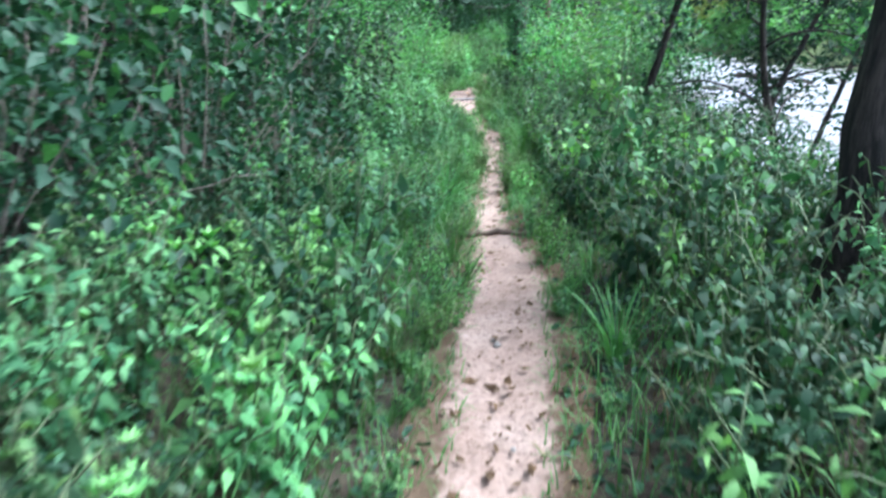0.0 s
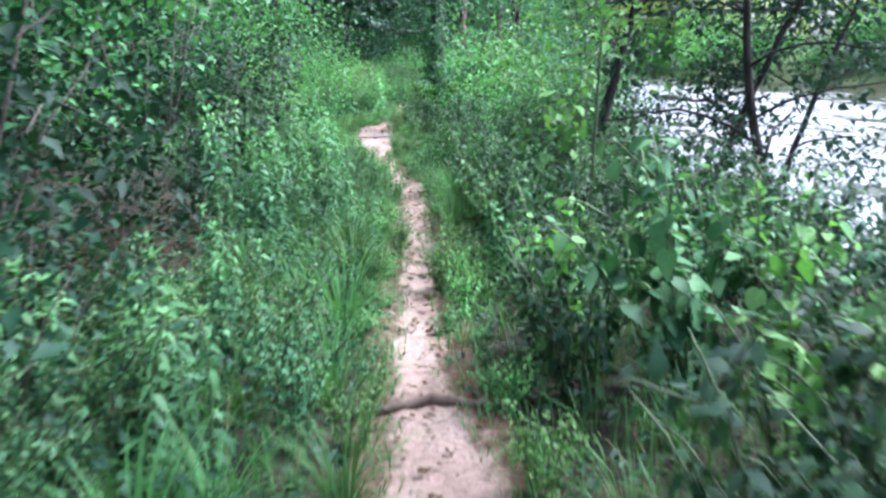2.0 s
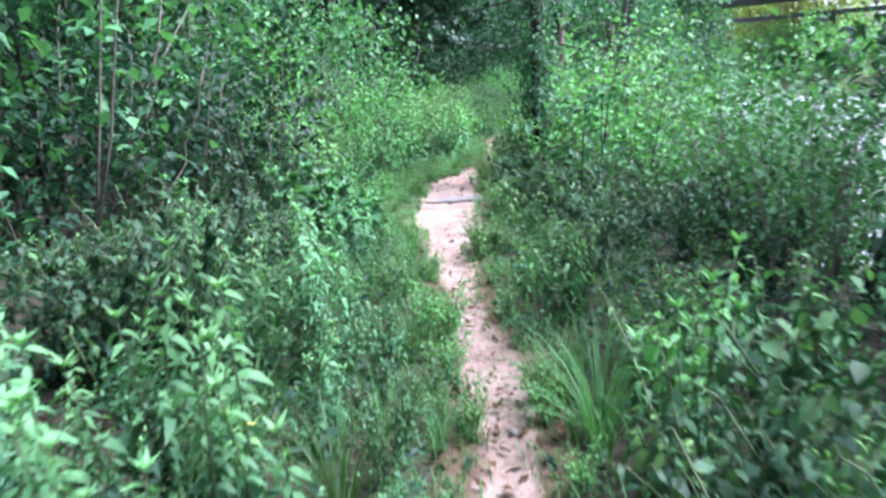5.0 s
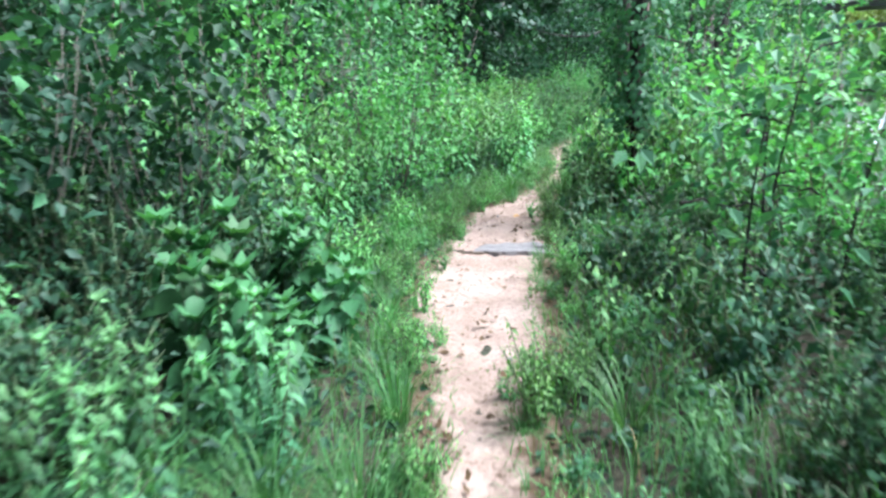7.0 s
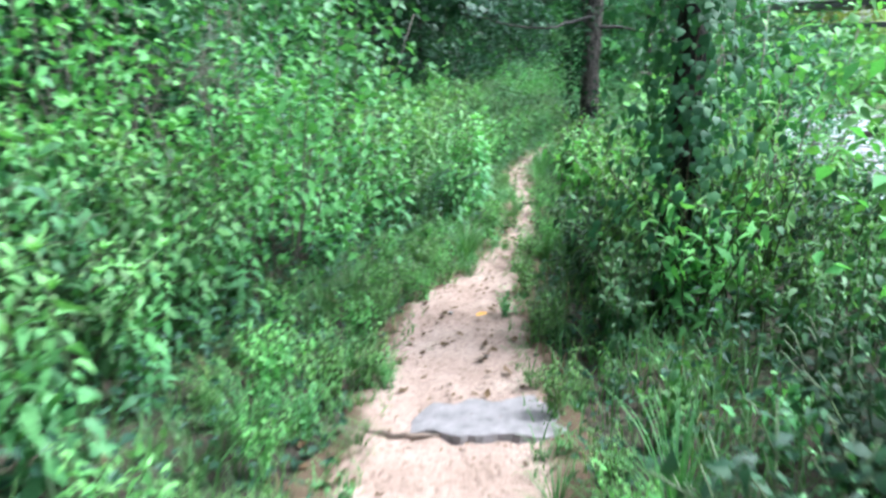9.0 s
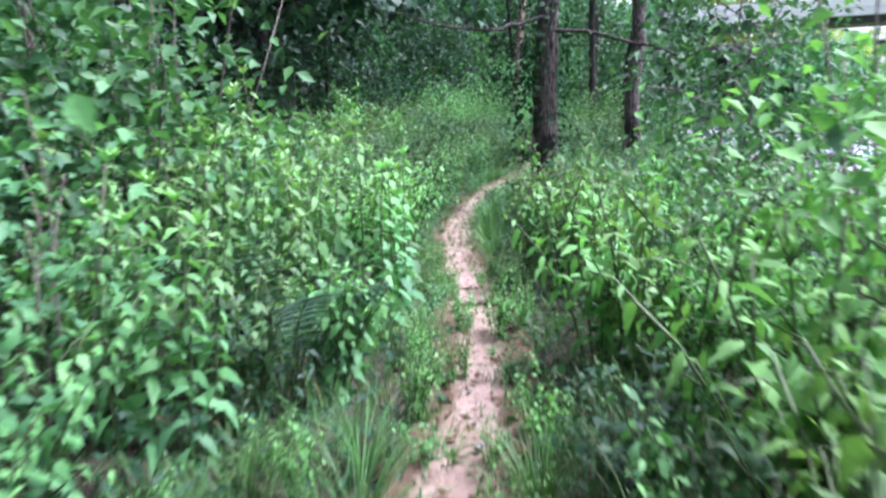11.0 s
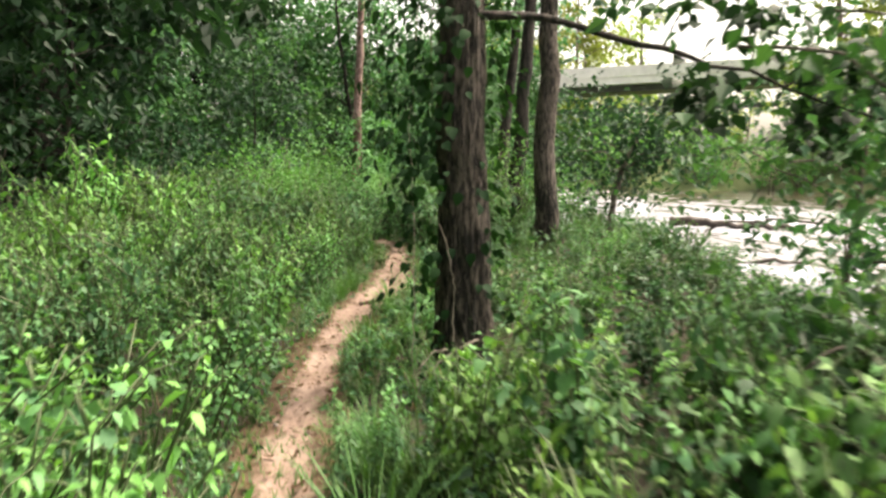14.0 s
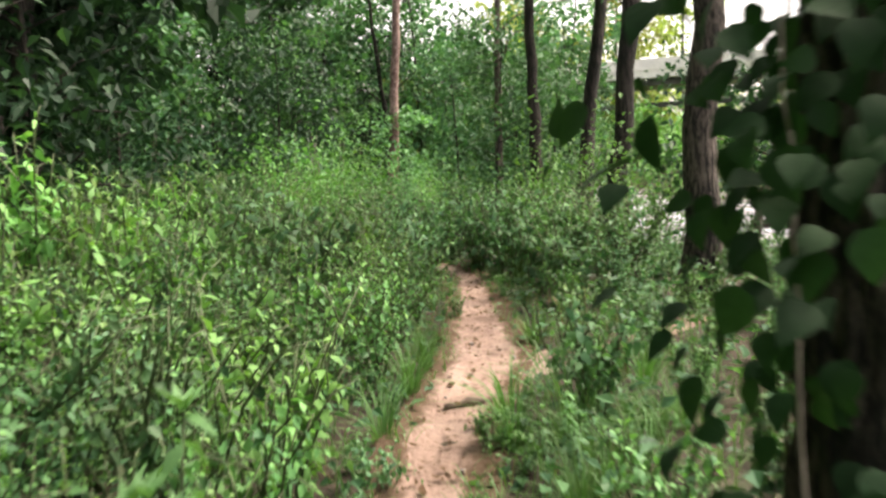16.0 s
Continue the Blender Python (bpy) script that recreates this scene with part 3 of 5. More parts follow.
def fill(n, ys, off, options, size, r, group):
    """Scatter n plants; off: distance from the path's edge, negative to the left of it."""
    tries = made = 0
    while made < n and tries < n * 30:
        tries += 1
        y = rng.uniform(*ys)
        o = rng.uniform(*off)
        x = trail(y) + (trail_half(y) + o if o > 0 else o - trail_half(y))
        if free(x, y, r):
            plant(pick(options), x, y, rng.uniform(*size), group)
            made += 1


def dig(ob):
    """Bin a master once its copies stand."""
    for o in (*ob.children_recursive, ob):
        bpy.data.objects.remove(o)


# ---------------------------------------------------------------- trees
def crown_clump(s, centre, radius, n, leaf, ratio=.6, rich=False):
    P = centre + np.clip(rng.normal(0, 1, (n, 3)), -1.6, 1.6) * np.array([1, 1, .55]) * radius * .55
    an = rng.uniform(0, 6.28, n)
    D = np.stack([np.cos(an), np.sin(an), rng.normal(-.55, .35, n)], 1)
    N = np.array([0, 0, 1.0]) + rng.normal(0, .4, (n, 3))
    L = leaf * rng.uniform(.6, 1.25, n)
    s.leaves(P, D, N, L, L * ratio, rich)


def tree(name, base, top, radius, limbs, label, bark, leaf_mat, leaf=.14, first=.25, reach=2.2, per=34, twigs=5, bend=(0, 0, 0), sides=14, flare=1.5, category="tree", joined=False):
    """Tapered, slightly crooked trunk, limbs as parts, and a crown of leaf clumps."""
    base, top = np.array(base, float), np.array(top, float)
    height = np.linalg.norm(top - base)
    n = 22
    pts = curve((0, 0, -.25), top - base, bend, n)
    pts[2:-1] += rng.normal(0, radius * .12, (n - 3, 3)) * [1, 1, 0]
    t = np.linspace(0, 1, n)
    rad = radius * (1 - .75 * t) + radius * (flare - 1) * np.exp(-t * height / .3)
    tr = Shape()
    tr.tube(pts, rad, sides, .05 if sides < 24 else .015)
    if sides >= 24:                                      # furrowed bark in relief
        tr = Shape()
        m = 110
        f = np.linspace(0, 1, m) ** 1.3
        fine = np.stack([np.interp(f, t, pts[:, k]) for k in range(3)], 1)
        tr.tube(fine, np.interp(f, t, rad), sides, 0)
        v = tr.v[0].reshape(m, sides, 3)
        for a in range(m):
            for b in range(sides):
                th = b / sides * 6.2832
                q = Vector((math.cos(th) * 6.5, math.sin(th) * 6.5, fine[a][2] * 4.2))
                ridge = 1 - 2.2 * abs(noise.noise(q)) - .6 * abs(noise.noise(q * 2.3))
                v[a, b] += (v[a, b] - fine[a]) * (.16 * ridge - .05)
    root = tr.make(name, bark, smooth=True)
    crown, wood = Shape(), Shape()
    for i in range(limbs):
        f = first + (1 - first) * (i + rng.uniform(0, .8)) / limbs
        k = min(n - 1, int(f * (n - 1)))
        p = pts[k]
        a = rng.uniform(0, 6.28)
        ln = reach * (1.1 - .6 * f) * rng.uniform(.6, 1.2)
        q = p + np.array([math.cos(a) * ln, math.sin(a) * ln, ln * rng.uniform(-.05, .55)])
        lim = curve(p, q, (0, 0, ln * .12), 7)
        lim[1:-1] += rng.normal(0, ln * .025, (5, 3))
        sh = wood if joined else Shape()
        sh.tube(lim[::3] if joined else lim, np.linspace(rad[k] * .42, .008, 3 if joined else 7), 4 if joined else 6, .05)
        if not joined:
            sh.make("limb", bark, root, smooth=True)
        for j in range(twigs):
            c = lim[rng.integers(2, 7)] + rng.normal(0, ln * .2, 3)
            crown_clump(crown, c, .32 + .12 * reach, per, leaf)
    if limbs and joined:
        wood.make("branch", bark, root, smooth=True)
    if limbs:
        crown.make("crown", leaf_mat, root)
    root.location = base
    return tagged(root, label, category)


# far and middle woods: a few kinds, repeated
# the dark leaf colour here also carries the shade of the woods
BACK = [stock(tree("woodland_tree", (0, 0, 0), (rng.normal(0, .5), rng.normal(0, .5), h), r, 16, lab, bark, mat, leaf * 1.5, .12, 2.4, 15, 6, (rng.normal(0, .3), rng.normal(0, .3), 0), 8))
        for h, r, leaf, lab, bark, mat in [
            (8.5, .12, .11, "slender woodland tree with dense leaves coloured dark as in shade", BARK_DARK, LEAF_DARK_SHADE),
            (9.5, .12, .12, "woodland tree with green leaves coloured as in shade", BARK_DARK, LEAF_DARK_SHADE),
            (7.0, .08, .11, "young leafy woodland tree", BARK_DARK, LEAF_DARK_SHADE),
            (10.0, .12, .12, "tall woodland tree with leaves coloured as in shade", BARK_DARK, LEAF_DARK_SHADE)]]
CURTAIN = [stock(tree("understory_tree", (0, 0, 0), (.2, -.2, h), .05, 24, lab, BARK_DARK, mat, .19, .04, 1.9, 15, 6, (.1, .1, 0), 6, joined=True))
           for h, lab, mat in ((5.5, "understory tree leafed down to the ground, coloured as in shade", LEAF_DARK_SHADE), (6.0, "green understory tree leafed down to the ground", LEAF_MID), (5.0, "bright green understory tree at the edge of the woods", LEAF_FRESH))]
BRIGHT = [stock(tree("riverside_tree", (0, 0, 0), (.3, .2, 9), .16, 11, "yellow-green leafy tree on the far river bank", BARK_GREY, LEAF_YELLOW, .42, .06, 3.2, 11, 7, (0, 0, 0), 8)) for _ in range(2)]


def stand(options, n, xs, ys, size, r, group, shift=True):
    made = tries = 0
    while made < n and tries < n * 20:
        tries += 1
        y = rng.uniform(*ys)
        x = rng.uniform(*xs) + (trail(y) if shift else 0)
        if not in_open(x, y, 1.9 if options[0] in CURTAIN else .6) and free(x, y, r):
            plant(pick(options), x, y, rng.uniform(*size), group)
            made += 1


# single trees beside the path
tree("young_riverside_tree", (2.95, 22.9, -.05), (3.3, 22.6, 2.0), .022, 8, "young leafy sapling at the river side of the path", BARK_GREY, LEAF_MID, .11, .2, 1.1, 15, 4, sides=6, category="sapling")
tree("young_riverside_tree", (3.7, 24.6, ground_z(3.7, 24.6)), (4.0, 24.5, 3.1), .025, 12, "young leafy sapling at the river side of the path", BARK_GREY, LEAF_MID, .11, .15, 1.1, 16, 5, sides=6, category="sapling")
tree("vine_covered_tree", (2.36, 26.5, 0), (2.53, 26.75, 7.5), .172, 0, "dark furrowed trunk with climbing vines beside the path", BARK_OAK, LEAF_VINE, sides=72, flare=1.35)
tree("riverside_tree", (4.95, 31.05, ground_z(4.95, 31.05)), (5.3, 31.0, 9.0), .16, 9, "straight furrowed tree trunk above the river bank", BARK_OAK, LEAF_MID, .16, .5, 2.2, sides=20)
tree("riverside_tree", (5.83, 34.3, ground_z(5.83, 34.3)), (6.9, 34.6, 9), .15, 9, "leaning dark tree trunk by the river", BARK_DARK, LEAF_MID, .16, .45, 2.2)
tree("riverside_tree", (6.4, 36.6, ground_z(6.4, 36.6)), (7.7, 36.9, 9), .14, 9, "leaning dark tree trunk by the river", BARK_DARK, LEAF_MID, .16, .45, 2.2)
tree("riverside_tree", (5.8, 36.7, ground_z(5.8, 36.7)), (5.7, 36.9, 9), .11, 9, "slim upright tree trunk near the river", BARK_DARK, LEAF_MID, .16, .45, 2.2)
tree("pine_tree", (5.7, 50, ground_z(5.7, 50)), (7.0, 50.2, 15), .2, 12, "tall pine with pinkish bare trunk", BARK_PINE, LEAF_MID, .18, .55, 2.6, flare=1.1)
tree("grey_tree", (8.6, 47, ground_z(8.6, 47)), (8.9, 47, 13), .15, 12, "pale grey slender tree", BARK_GREY, LEAF_MID, .18, .4, 2.6)
tree("leaning_tree", (1.98, 3.6, 0), (2.45, 3.9, 6.5), .16, 10, "dark tree trunk at the path's river side", BARK_DARK, LEAF_MID, .11, .42, 1.8)
tree("leaning_tree", (5.28, 13.85, ground_z(5.28, 13.85)), (7.6, 13.0, 4.4), .075, 10, "thin dark tree leaning over the river", BARK_DARK, LEAF_DARK_SHADE, .13, .3, 1.7, 34, 8, bend=(-.35, 0, 0))
tree("leaning_tree", (6.5, 14.36, ground_z(6.5, 14.36)), (8.4, 13.3, 4.6), .065, 9, "thin dark tree leaning over the river", BARK_DARK, LEAF_DARK_SHADE, .13, .3, 1.7, 34, 8, bend=(-.2, 0, 0))
tree("leaning_tree", (2.8, 11.62, ground_z(2.8, 11.62)), (4.1, 11.9, 4.6), .07, 10, "dark forked tree on the river bank", BARK_DARK, LEAF_DARK_SHADE, .12, .36, 1.7, 34, 7)
tree("riverbank_tree", (5.3, 8.9, ground_z(5.3, 8.9)), (5.6, 8.6, 5.6), .08, 12, "slim dark tree with drooping boughs on the river bank", BARK_DARK, LEAF_DARK_SHADE, .14, .3, 2.4, 36, 7)
tree("ivy_covered_tree", (1.45, 17.75, 0), (1.6, 17.9, 6), .1, 8, "slim tree trunk wrapped in ivy", BARK_DARK, LEAF_MID, .12, .5, 1.6)

tree("young_leafy_tree", (1.62, 7.5, 0), (1.75, 7.6, 2.2), .012, 7, "young tree with bright yellow-green leaves beside the path", STEM, LEAF_SUNNY, .085, .6, .5, 8, 3, sides=6, flare=1.1, category="sapling")
tree("young_leafy_tree", (1.85, 8.3, 0), (2.0, 8.4, 2.4), .012, 7, "young tree with bright yellow-green leaves beside the path", STEM, LEAF_SUNNY, .085, .6, .5, 8, 3, sides=6, flare=1.1, category="sapling")
for x, y, h in ((6.3, 27.6, 2.4), (5.2, 25.7, 1.9)):
    tree("bank_tree", (x, y, ground_z(x, y)), (x + .3, y - .1, h), .04, 12, "small leafy tree on the river bank", BARK_GREY, LEAF_MID, .12, .3, 1.5 if x > 6 else .9, 24, 5, sides=7)
tree("small_layered_tree", (7.0, 33.0, ground_z(7.0, 33.0)), (8.1, 33.2, 2.1), .06, 12, "small dark tree with layered drooping leaves over the rapids", BARK_GREY, LEAF_DARK_SHADE, .13, .4, 1.7, 34, 6, bend=(-.2, 0, .2), sides=8)
# added to shade the left woods; the crowns rise mostly out of view
CANOPY = stock(tree("canopy_tree", (0, 0, 0), (.6, -.3, 13.5), .2, 20, "tall tree added to shade the woods, its crown mostly above the view", BARK_DARK, LEAF_DARK_SHADE, .5, .3, 4.2, 22, 7, (.3, .2, 0), 10))
TREES.extend([CANOPY, *BACK, *CURTAIN, *BRIGHT])
taken.clear()
for x, y in ((-3.9, 7.4), (-5.2, 4), (-6.5, 11), (-7.5, 18), (-7.5, 24), (-5.5, 31), (-8, 37), (-6, 44), (-10, 8), (-11, 18), (-11, 30), (-1.5, 53), (2.2, 58), (-12, 46), (-6.2, 28), (-5.2, 35), (-4.0, 39.5), (-8.5, 33), (-5, 49), (-8, 52), (-11, 38), (-3.5, 45), (-14, 26), (-5.4, 32.5), (-4.6, 36.5)):
    plant(CANOPY, x + trail(y), y, rng.uniform(.9, 1.15), "tall canopy trees")

for x, y, k in ((5.0, 10.3, .75),):
    plant(pick(BACK), x, y, k, "trees on the river bank")

# woods: behind the left thicket, ahead, and over the river
stand(BACK, 18, (-12, -4.6), (-6, 23), (.7, 1.2), 1.5, "woods left of the path")
stand(BACK, 16, (-14, -6.0), (23, 47), (.7, 1.1), 1.4, "woods left of the path")
stand(BACK, 18, (-15, 9), (54, 70), (1.0, 1.5), 2.2, "woods ahead", False)
stand(CURTAIN[:1], 24, (-8.5, -4.2), (25, 48), (.8, 1.15), 1.3, "leafy understory of the woods")
stand([CURTAIN[1], CURTAIN[1], CURTAIN[0], CURTAIN[2]], 26, (-4, 12), (44, 62), (.9, 1.5), 1.3, "leafy understory ahead", False)
stand([CURTAIN[1], CURTAIN[1], CURTAIN[2]], 10, (8, 17), (52, 70), (1.4, 2.0), 1.6, "leafy trees ahead by the river", False)
stand([CURTAIN[1], CURTAIN[1], CURTAIN[2]], 8, (3, 10), (57, 66), (1.7, 2.1), 1.6, "leafy trees ahead by the river", False)
stand(CURTAIN[:2], 12, (-6, -3.6), (3, 24), (.6, .9), 1.3, "leafy understory behind the thicket")
stand(CURTAIN[:2], 16, (-26, -9), (20, 66), (1.4, 1.9), 2.4, "leafy understory of the woods")
stand(BACK, 9, (-34, -12), (0, 64), (1.4, 1.9), 3.2, "woods left of the path")
made = 0
while made < 36:
    y = rng.uniform(-10, 140)
    x = trail(y) + far_bank(y) + rng.uniform(5, 22)
    if not (78 < y < 104 and x < 62) and not in_open(x, y, 1) and free(x, y, 4.2):
        plant(pick(BRIGHT), x, y, rng.uniform(1.6, 2.6), "trees on the far bank")
        made += 1
stand(BRIGHT, 20, (6, 78), (106, 140), (.7, 1.2), 4, "trees on the far bank", False)
stand(BRIGHT, 8, (9, 17), (62, 84), (.8, 1.1), 3, "bright trees ahead", False)

# ---------------------------------------------------------------- undergrowth, stretch by stretch
BROAD_SPOTS = ((-.95, 13.5, .85), (-.72, 13.35, .8), (-.72, 12.95, .62), (-.52, 13.45, .62), (-1.15, 13.9, .95), (-.55, 14.0, .7), (-.72, 14.35, .75), (-1.0, 14.6, .8))
SAPLING_SPOTS = ((1.02, 5.75, 1.0), (1.28, 4.3, 1.15), (1.25, 9.75, .95), (1.05, 9.2, .7), (1.75, 9.3, 1.2), (1.75, 5.3, 1.05), (-.42, 24.0, 1.1), (2.15, 25.6, .55))
# left of the path
for x, y, z in ((-.75, 3.5, .95), (-.55, 3.4, .75), (-1.0, 3.75, 1.0), (-.85, 4.3, 1.05), (-1.15, 3.3, .95), (-.62, 3.95, .95), (-.9, 1.75, .8), (-.7, 2.3, .85), (1.95, 25.3, .8), (2.3, 25.15, .85), (2.65, 25.35, .95), (2.1, 24.7, .7), (2.9, 24.9, .8), (.34, 24.9, .85), (.5, 25.3, .75), (.2, 25.5, .9), (.42, 25.9, .8), (.15, 26.2, .9), (.62, 24.6, .6), (.1, 25.0, .95)):
    taken.append((x, y, .34))
    plant(pick(LARGE), x, y, z, "large-leaved weeds")
for x, y, z in BROAD_SPOTS:
    taken.append((x, y, .42))
    plant(pick(BROAD), x, y, z * 1.12, "broad-leaved plants")
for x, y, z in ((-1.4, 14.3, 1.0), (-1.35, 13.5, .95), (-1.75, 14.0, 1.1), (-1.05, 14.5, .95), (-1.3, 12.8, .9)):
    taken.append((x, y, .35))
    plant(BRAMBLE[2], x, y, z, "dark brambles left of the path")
for x, y, z in ((-1.1, 18.5, .72), (-1.0, 19.7, .78), (1.95, 21.2, .5)):
    taken.append((x, y, .6))
    plant(SUNNY_MOUND if y < 19 else MOUND[1], x, y, z, "vine-draped mounds")
# dark-leaved copies, their colour deepening the shade at the back of the woods
for k in range(16):
    x, y = rng.uniform(-9, -3.2), rng.uniform(33, 46)
    plant(THICKET[k % 2], x, y, rng.uniform(2.0, 2.7), "tall dark thicket in the woods")
for x, y, z in ((.22, 27.3, .8), (-.15, 26.7, .8), (-.5, 27.3, .9), (-.1, 28.0, .7)):
    taken.append((x, y, .3))
    plant(pick(BROAD), x, y, z, "broad-leaved plants")
for x, y, z in ((-1.75, 4.3, .7), (-2.3, 3.0, .75), (-2.0, 5.6, .85), (-2.9, 4.2, .9), (-1.9, 1.6, .6)):
    taken.append((x, y, .8))
    plant(THICKET[1], x, y, z, "thicket left of the path")
for x, y, z in ((-.72, 6.0, .75), (-.95, 4.1, .8), (.95, 17.62, .4), (-.4, 24.6, 1.1)):
    plant(FLOWERED, x, y, z, "flowering weeds")
for x, y, z in ((-1.7, 20.2, .8), (-1.35, 21.7, .85), (-2.7, 21.4, .95), (-2.3, 18.6, .85)):
    taken.append((x, y, .8))
    plant(SUNNY_MOUND if y < 19 else THICKET[2], x, y, z, "vine-draped mounds")
for x, y, z in ((-1.75, 15.0, .7), (-2.4, 14.0, .9), (-2.5, 16.0, .8)):
    taken.append((x, y, .9))
    plant(THICKET[0], x, y, z, "thicket left of the path")
fill(26, (11, 15.5), (.36, 2.2), [BRAMBLE[2]] + LOW[1:2], (.7, .95), .36, "dark brambles on the river side")
for x, y, z in ((-.62, 22.7, 1.35), (-.9, 23.0, 1.4), (-1.15, 22.6, 1.4), (-.75, 23.5, 1.3), (-.4, 21.6, 1.2), (-.65, 21.2, 1.25), (-1.2, 23.6, 1.35), (-.5, 20.6, 1.15), (-1.0, 21.9, 1.35)):
    taken.append((x, y, .3))
    plant(pick(WEEDS), x, y, z, "tall weeds by the path")
fill(46, (3, 14), (-1.1, -.12), CLUMPS, (.6, 1.0), .2, "grass clumps")
fill(26, (3, 20), (.1, .8), CLUMPS, (.6, 1.0), .2, "grass clumps")
fill(16, (14, 20), (-.6, -.1), CLUMPS, (.6, .9), .2, "grass clumps")
fill(22, (21, 33), (.1, 1.2), CLUMPS, (.6, 1.0), .2, "grass clumps")
fill(14, (21, 33), (-1.2, -.1), CLUMPS, (.6, .9), .2, "grass clumps")
for x, y, z in ((1.42, 5.35, 1.0), (1.62, 4.15, .95), (1.95, 7.6, 1.0), (1.5, 9.6, .8), (2.2, 24.6, .9)):
    taken.append((x, y, .5))
    plant(MULBERRY, x, y, z, "broad-leaved shrubs")
for x, y, z in ((-.75, 3.3, 1.0), (-.35, 21.9, 1.1), (.0, 22.6, .8)):
    taken.append((x, y, .4))
    plant(pick(SUNNY), x, y, z, "light green shrubs")
fill(4, (12.7, 13.5), (-1.05, -.5), BROAD, (.9, 1.1), .4, "broad-leaved plants")
fill(34, (.2, 4.2), (-1.6, -.36), SHRUBS[:1] + BRAMBLE + BRAMBLE[1:], (.75, 1.05), .36, "shrubs along the path")
fill(80, (3.8, 14), (-1.4, -.28), LOW[:2] + SMALL + SMALL + FINE, (.6, .85), .34, "weeds along the path")
fill(56, (13.8, 20), (-.72, -.12), SUNNY + SUNNY + LOW[:1] + CLUMPS, (.34, .55), .22, "low bright weeds in the clearing")
fill(16, (18, 21), (-.9, -.42), SUNNY + SHRUBS + WEEDS, (.75, 1.0), .34, "shrubs along the path")
fill(24, (15.6, 19.5), (-1.3, -.75), WEEDS + SHRUBS, (.9, 1.2), .3, "tall weeds by the path")
fill(46, (14, 21.5), (-2.7, -1.05), SUNNY[:1] + SHRUBS + WEEDS + BRAMBLE[:2], (1.1, 1.55), .42, "shrubs along the path")
fill(34, (18.5, 23.6), (-1.9, -.36), WEEDS + SUNNY + SHRUBS[:1], (.95, 1.3), .34, "weeds along the path")
fill(34, (26.5, 36), (-4.5, -1.6), SUNNY + BRAMBLE[:2], (1.25, 1.65), .5, "tall shrubs left of the path")
fill(130, (23.8, 34), (-3.6, -.3), SMALL + SMALL + SMALL + FINE[:1] + SUNNY[:1] + BRAMBLE[:1], (.85, 1.2), .37, "shrubs along the path")
for k in range(90):                                      # ground cover between the shrubs
    y = rng.uniform(3.5, 15)
    off = rng.uniform(-2.3, -.75)
    plant(BRAMBLE[2] if off < -1.35 and k % 2 else pick(FINE + LOW[1:2]), trail(y) + off, y, rng.uniform(.75, 1.15), "ground cover by the thicket")
for x, y, z in ((2.3, 15.5, .8), (2.9, 17.6, .85), (3.0, 13.4, .8), (2.4, 19.3, .75), (3.0, 12.6, .72), (3.6, 13.6, .8), (3.2, 14.5, .8), (2.5, 11.8, .55)):
    taken.append((x, y, .7))
    plant(SUNNY_MOUND if y > 15 else pick(MOUND), x, y, z, "overgrown mounds")
for x, y, z in ((-3.2, 7.5, 1.35), (-3.5, 10.5, 1.4), (-3.0, 13.2, 1.35), (-3.6, 16.5, 1.4), (-3.3, 19.0, 1.3), (-3.1, 4.6, 1.3), (-3.0, 22.6, 1.5), (-2.2, 23.4, 1.35), (-1.5, 22.7, 1.15)):
    taken.append((x, y, .8))
    plant(pick(MOUND), x, y, z, "overgrown mounds")
for x, y, z in ((-1.3, 5.1, .62), (-1.55, 7.0, .7)):
    taken.append((x, y, .6))
    plant(THICKET[1], x, y, z, "thicket left of the path")
for x, y, z in SAPLING_SPOTS:
    plant(LIGHT_MULBERRY, x, y, z, "yellow-green saplings")
for k in range(250):                                     # small weeds creeping over the path's edge
    y = rng.uniform(2.5, 24)
    side = -1 if k % 5 < 3 else 1
    plant(pick([LOW[0], SUNNY[0], CLUMPS[2]]), trail(y) + side * (trail_half(y) + rng.uniform(-.1 if y > 13 else .02, .2)), y, rng.uniform(.24, .5), "weeds at the path edge")
for k in range(56):
    y = rng.uniform(24.8, 29)
    plant(pick(LOW[:2] + FINE[:1] + CLUMPS), trail(y) + trail_half(y) + rng.uniform(.08, 1.0), y, rng.uniform(.4, .75), "weeds by the vine-covered trunk")
fill(44, (-1, 36), (-.32, -.06), LOW, (.35, .7), .2, "weeds at the path edge")
fill(60, (22.5, 33), (-3.2, -.35), LOW, (.9, 1.3), .3, "weeds along the path")
fill(40, (1, 14), (-3.0, -1.3), LOW, (.9, 1.3), .3, "weeds under the thicket")
fill(30, (-4, 14), (-2.6, -1.35), THICKET[:3], (.75, 1.05), .85, "thicket left of the path")
fill(30, (-4, 24), (-5.5, -2.2), THICKET[2:3] + THICKET[2:], (.8, 1.3), 1.1, "thicket left of the path")
fill(10, (19.5, 25), (-2.3, -.95), MOUND, (.75, 1.0), .9, "overgrown mounds")
fill(34, (23, 38), (-6.5, -3.0), THICKET[:2] + THICKET[3:], (.8, 1.2), .95, "thicket left of the path")
fill(28, (34, 47), (-5, 3), MOUND + [SUNNY_MOUND], (.45, .75), 1.1, "thicket ahead")
fill(8, (8, 60), (-13, -5.5), THICKET[:2], (.9, 1.5), 1.8, "thicket left of the path")
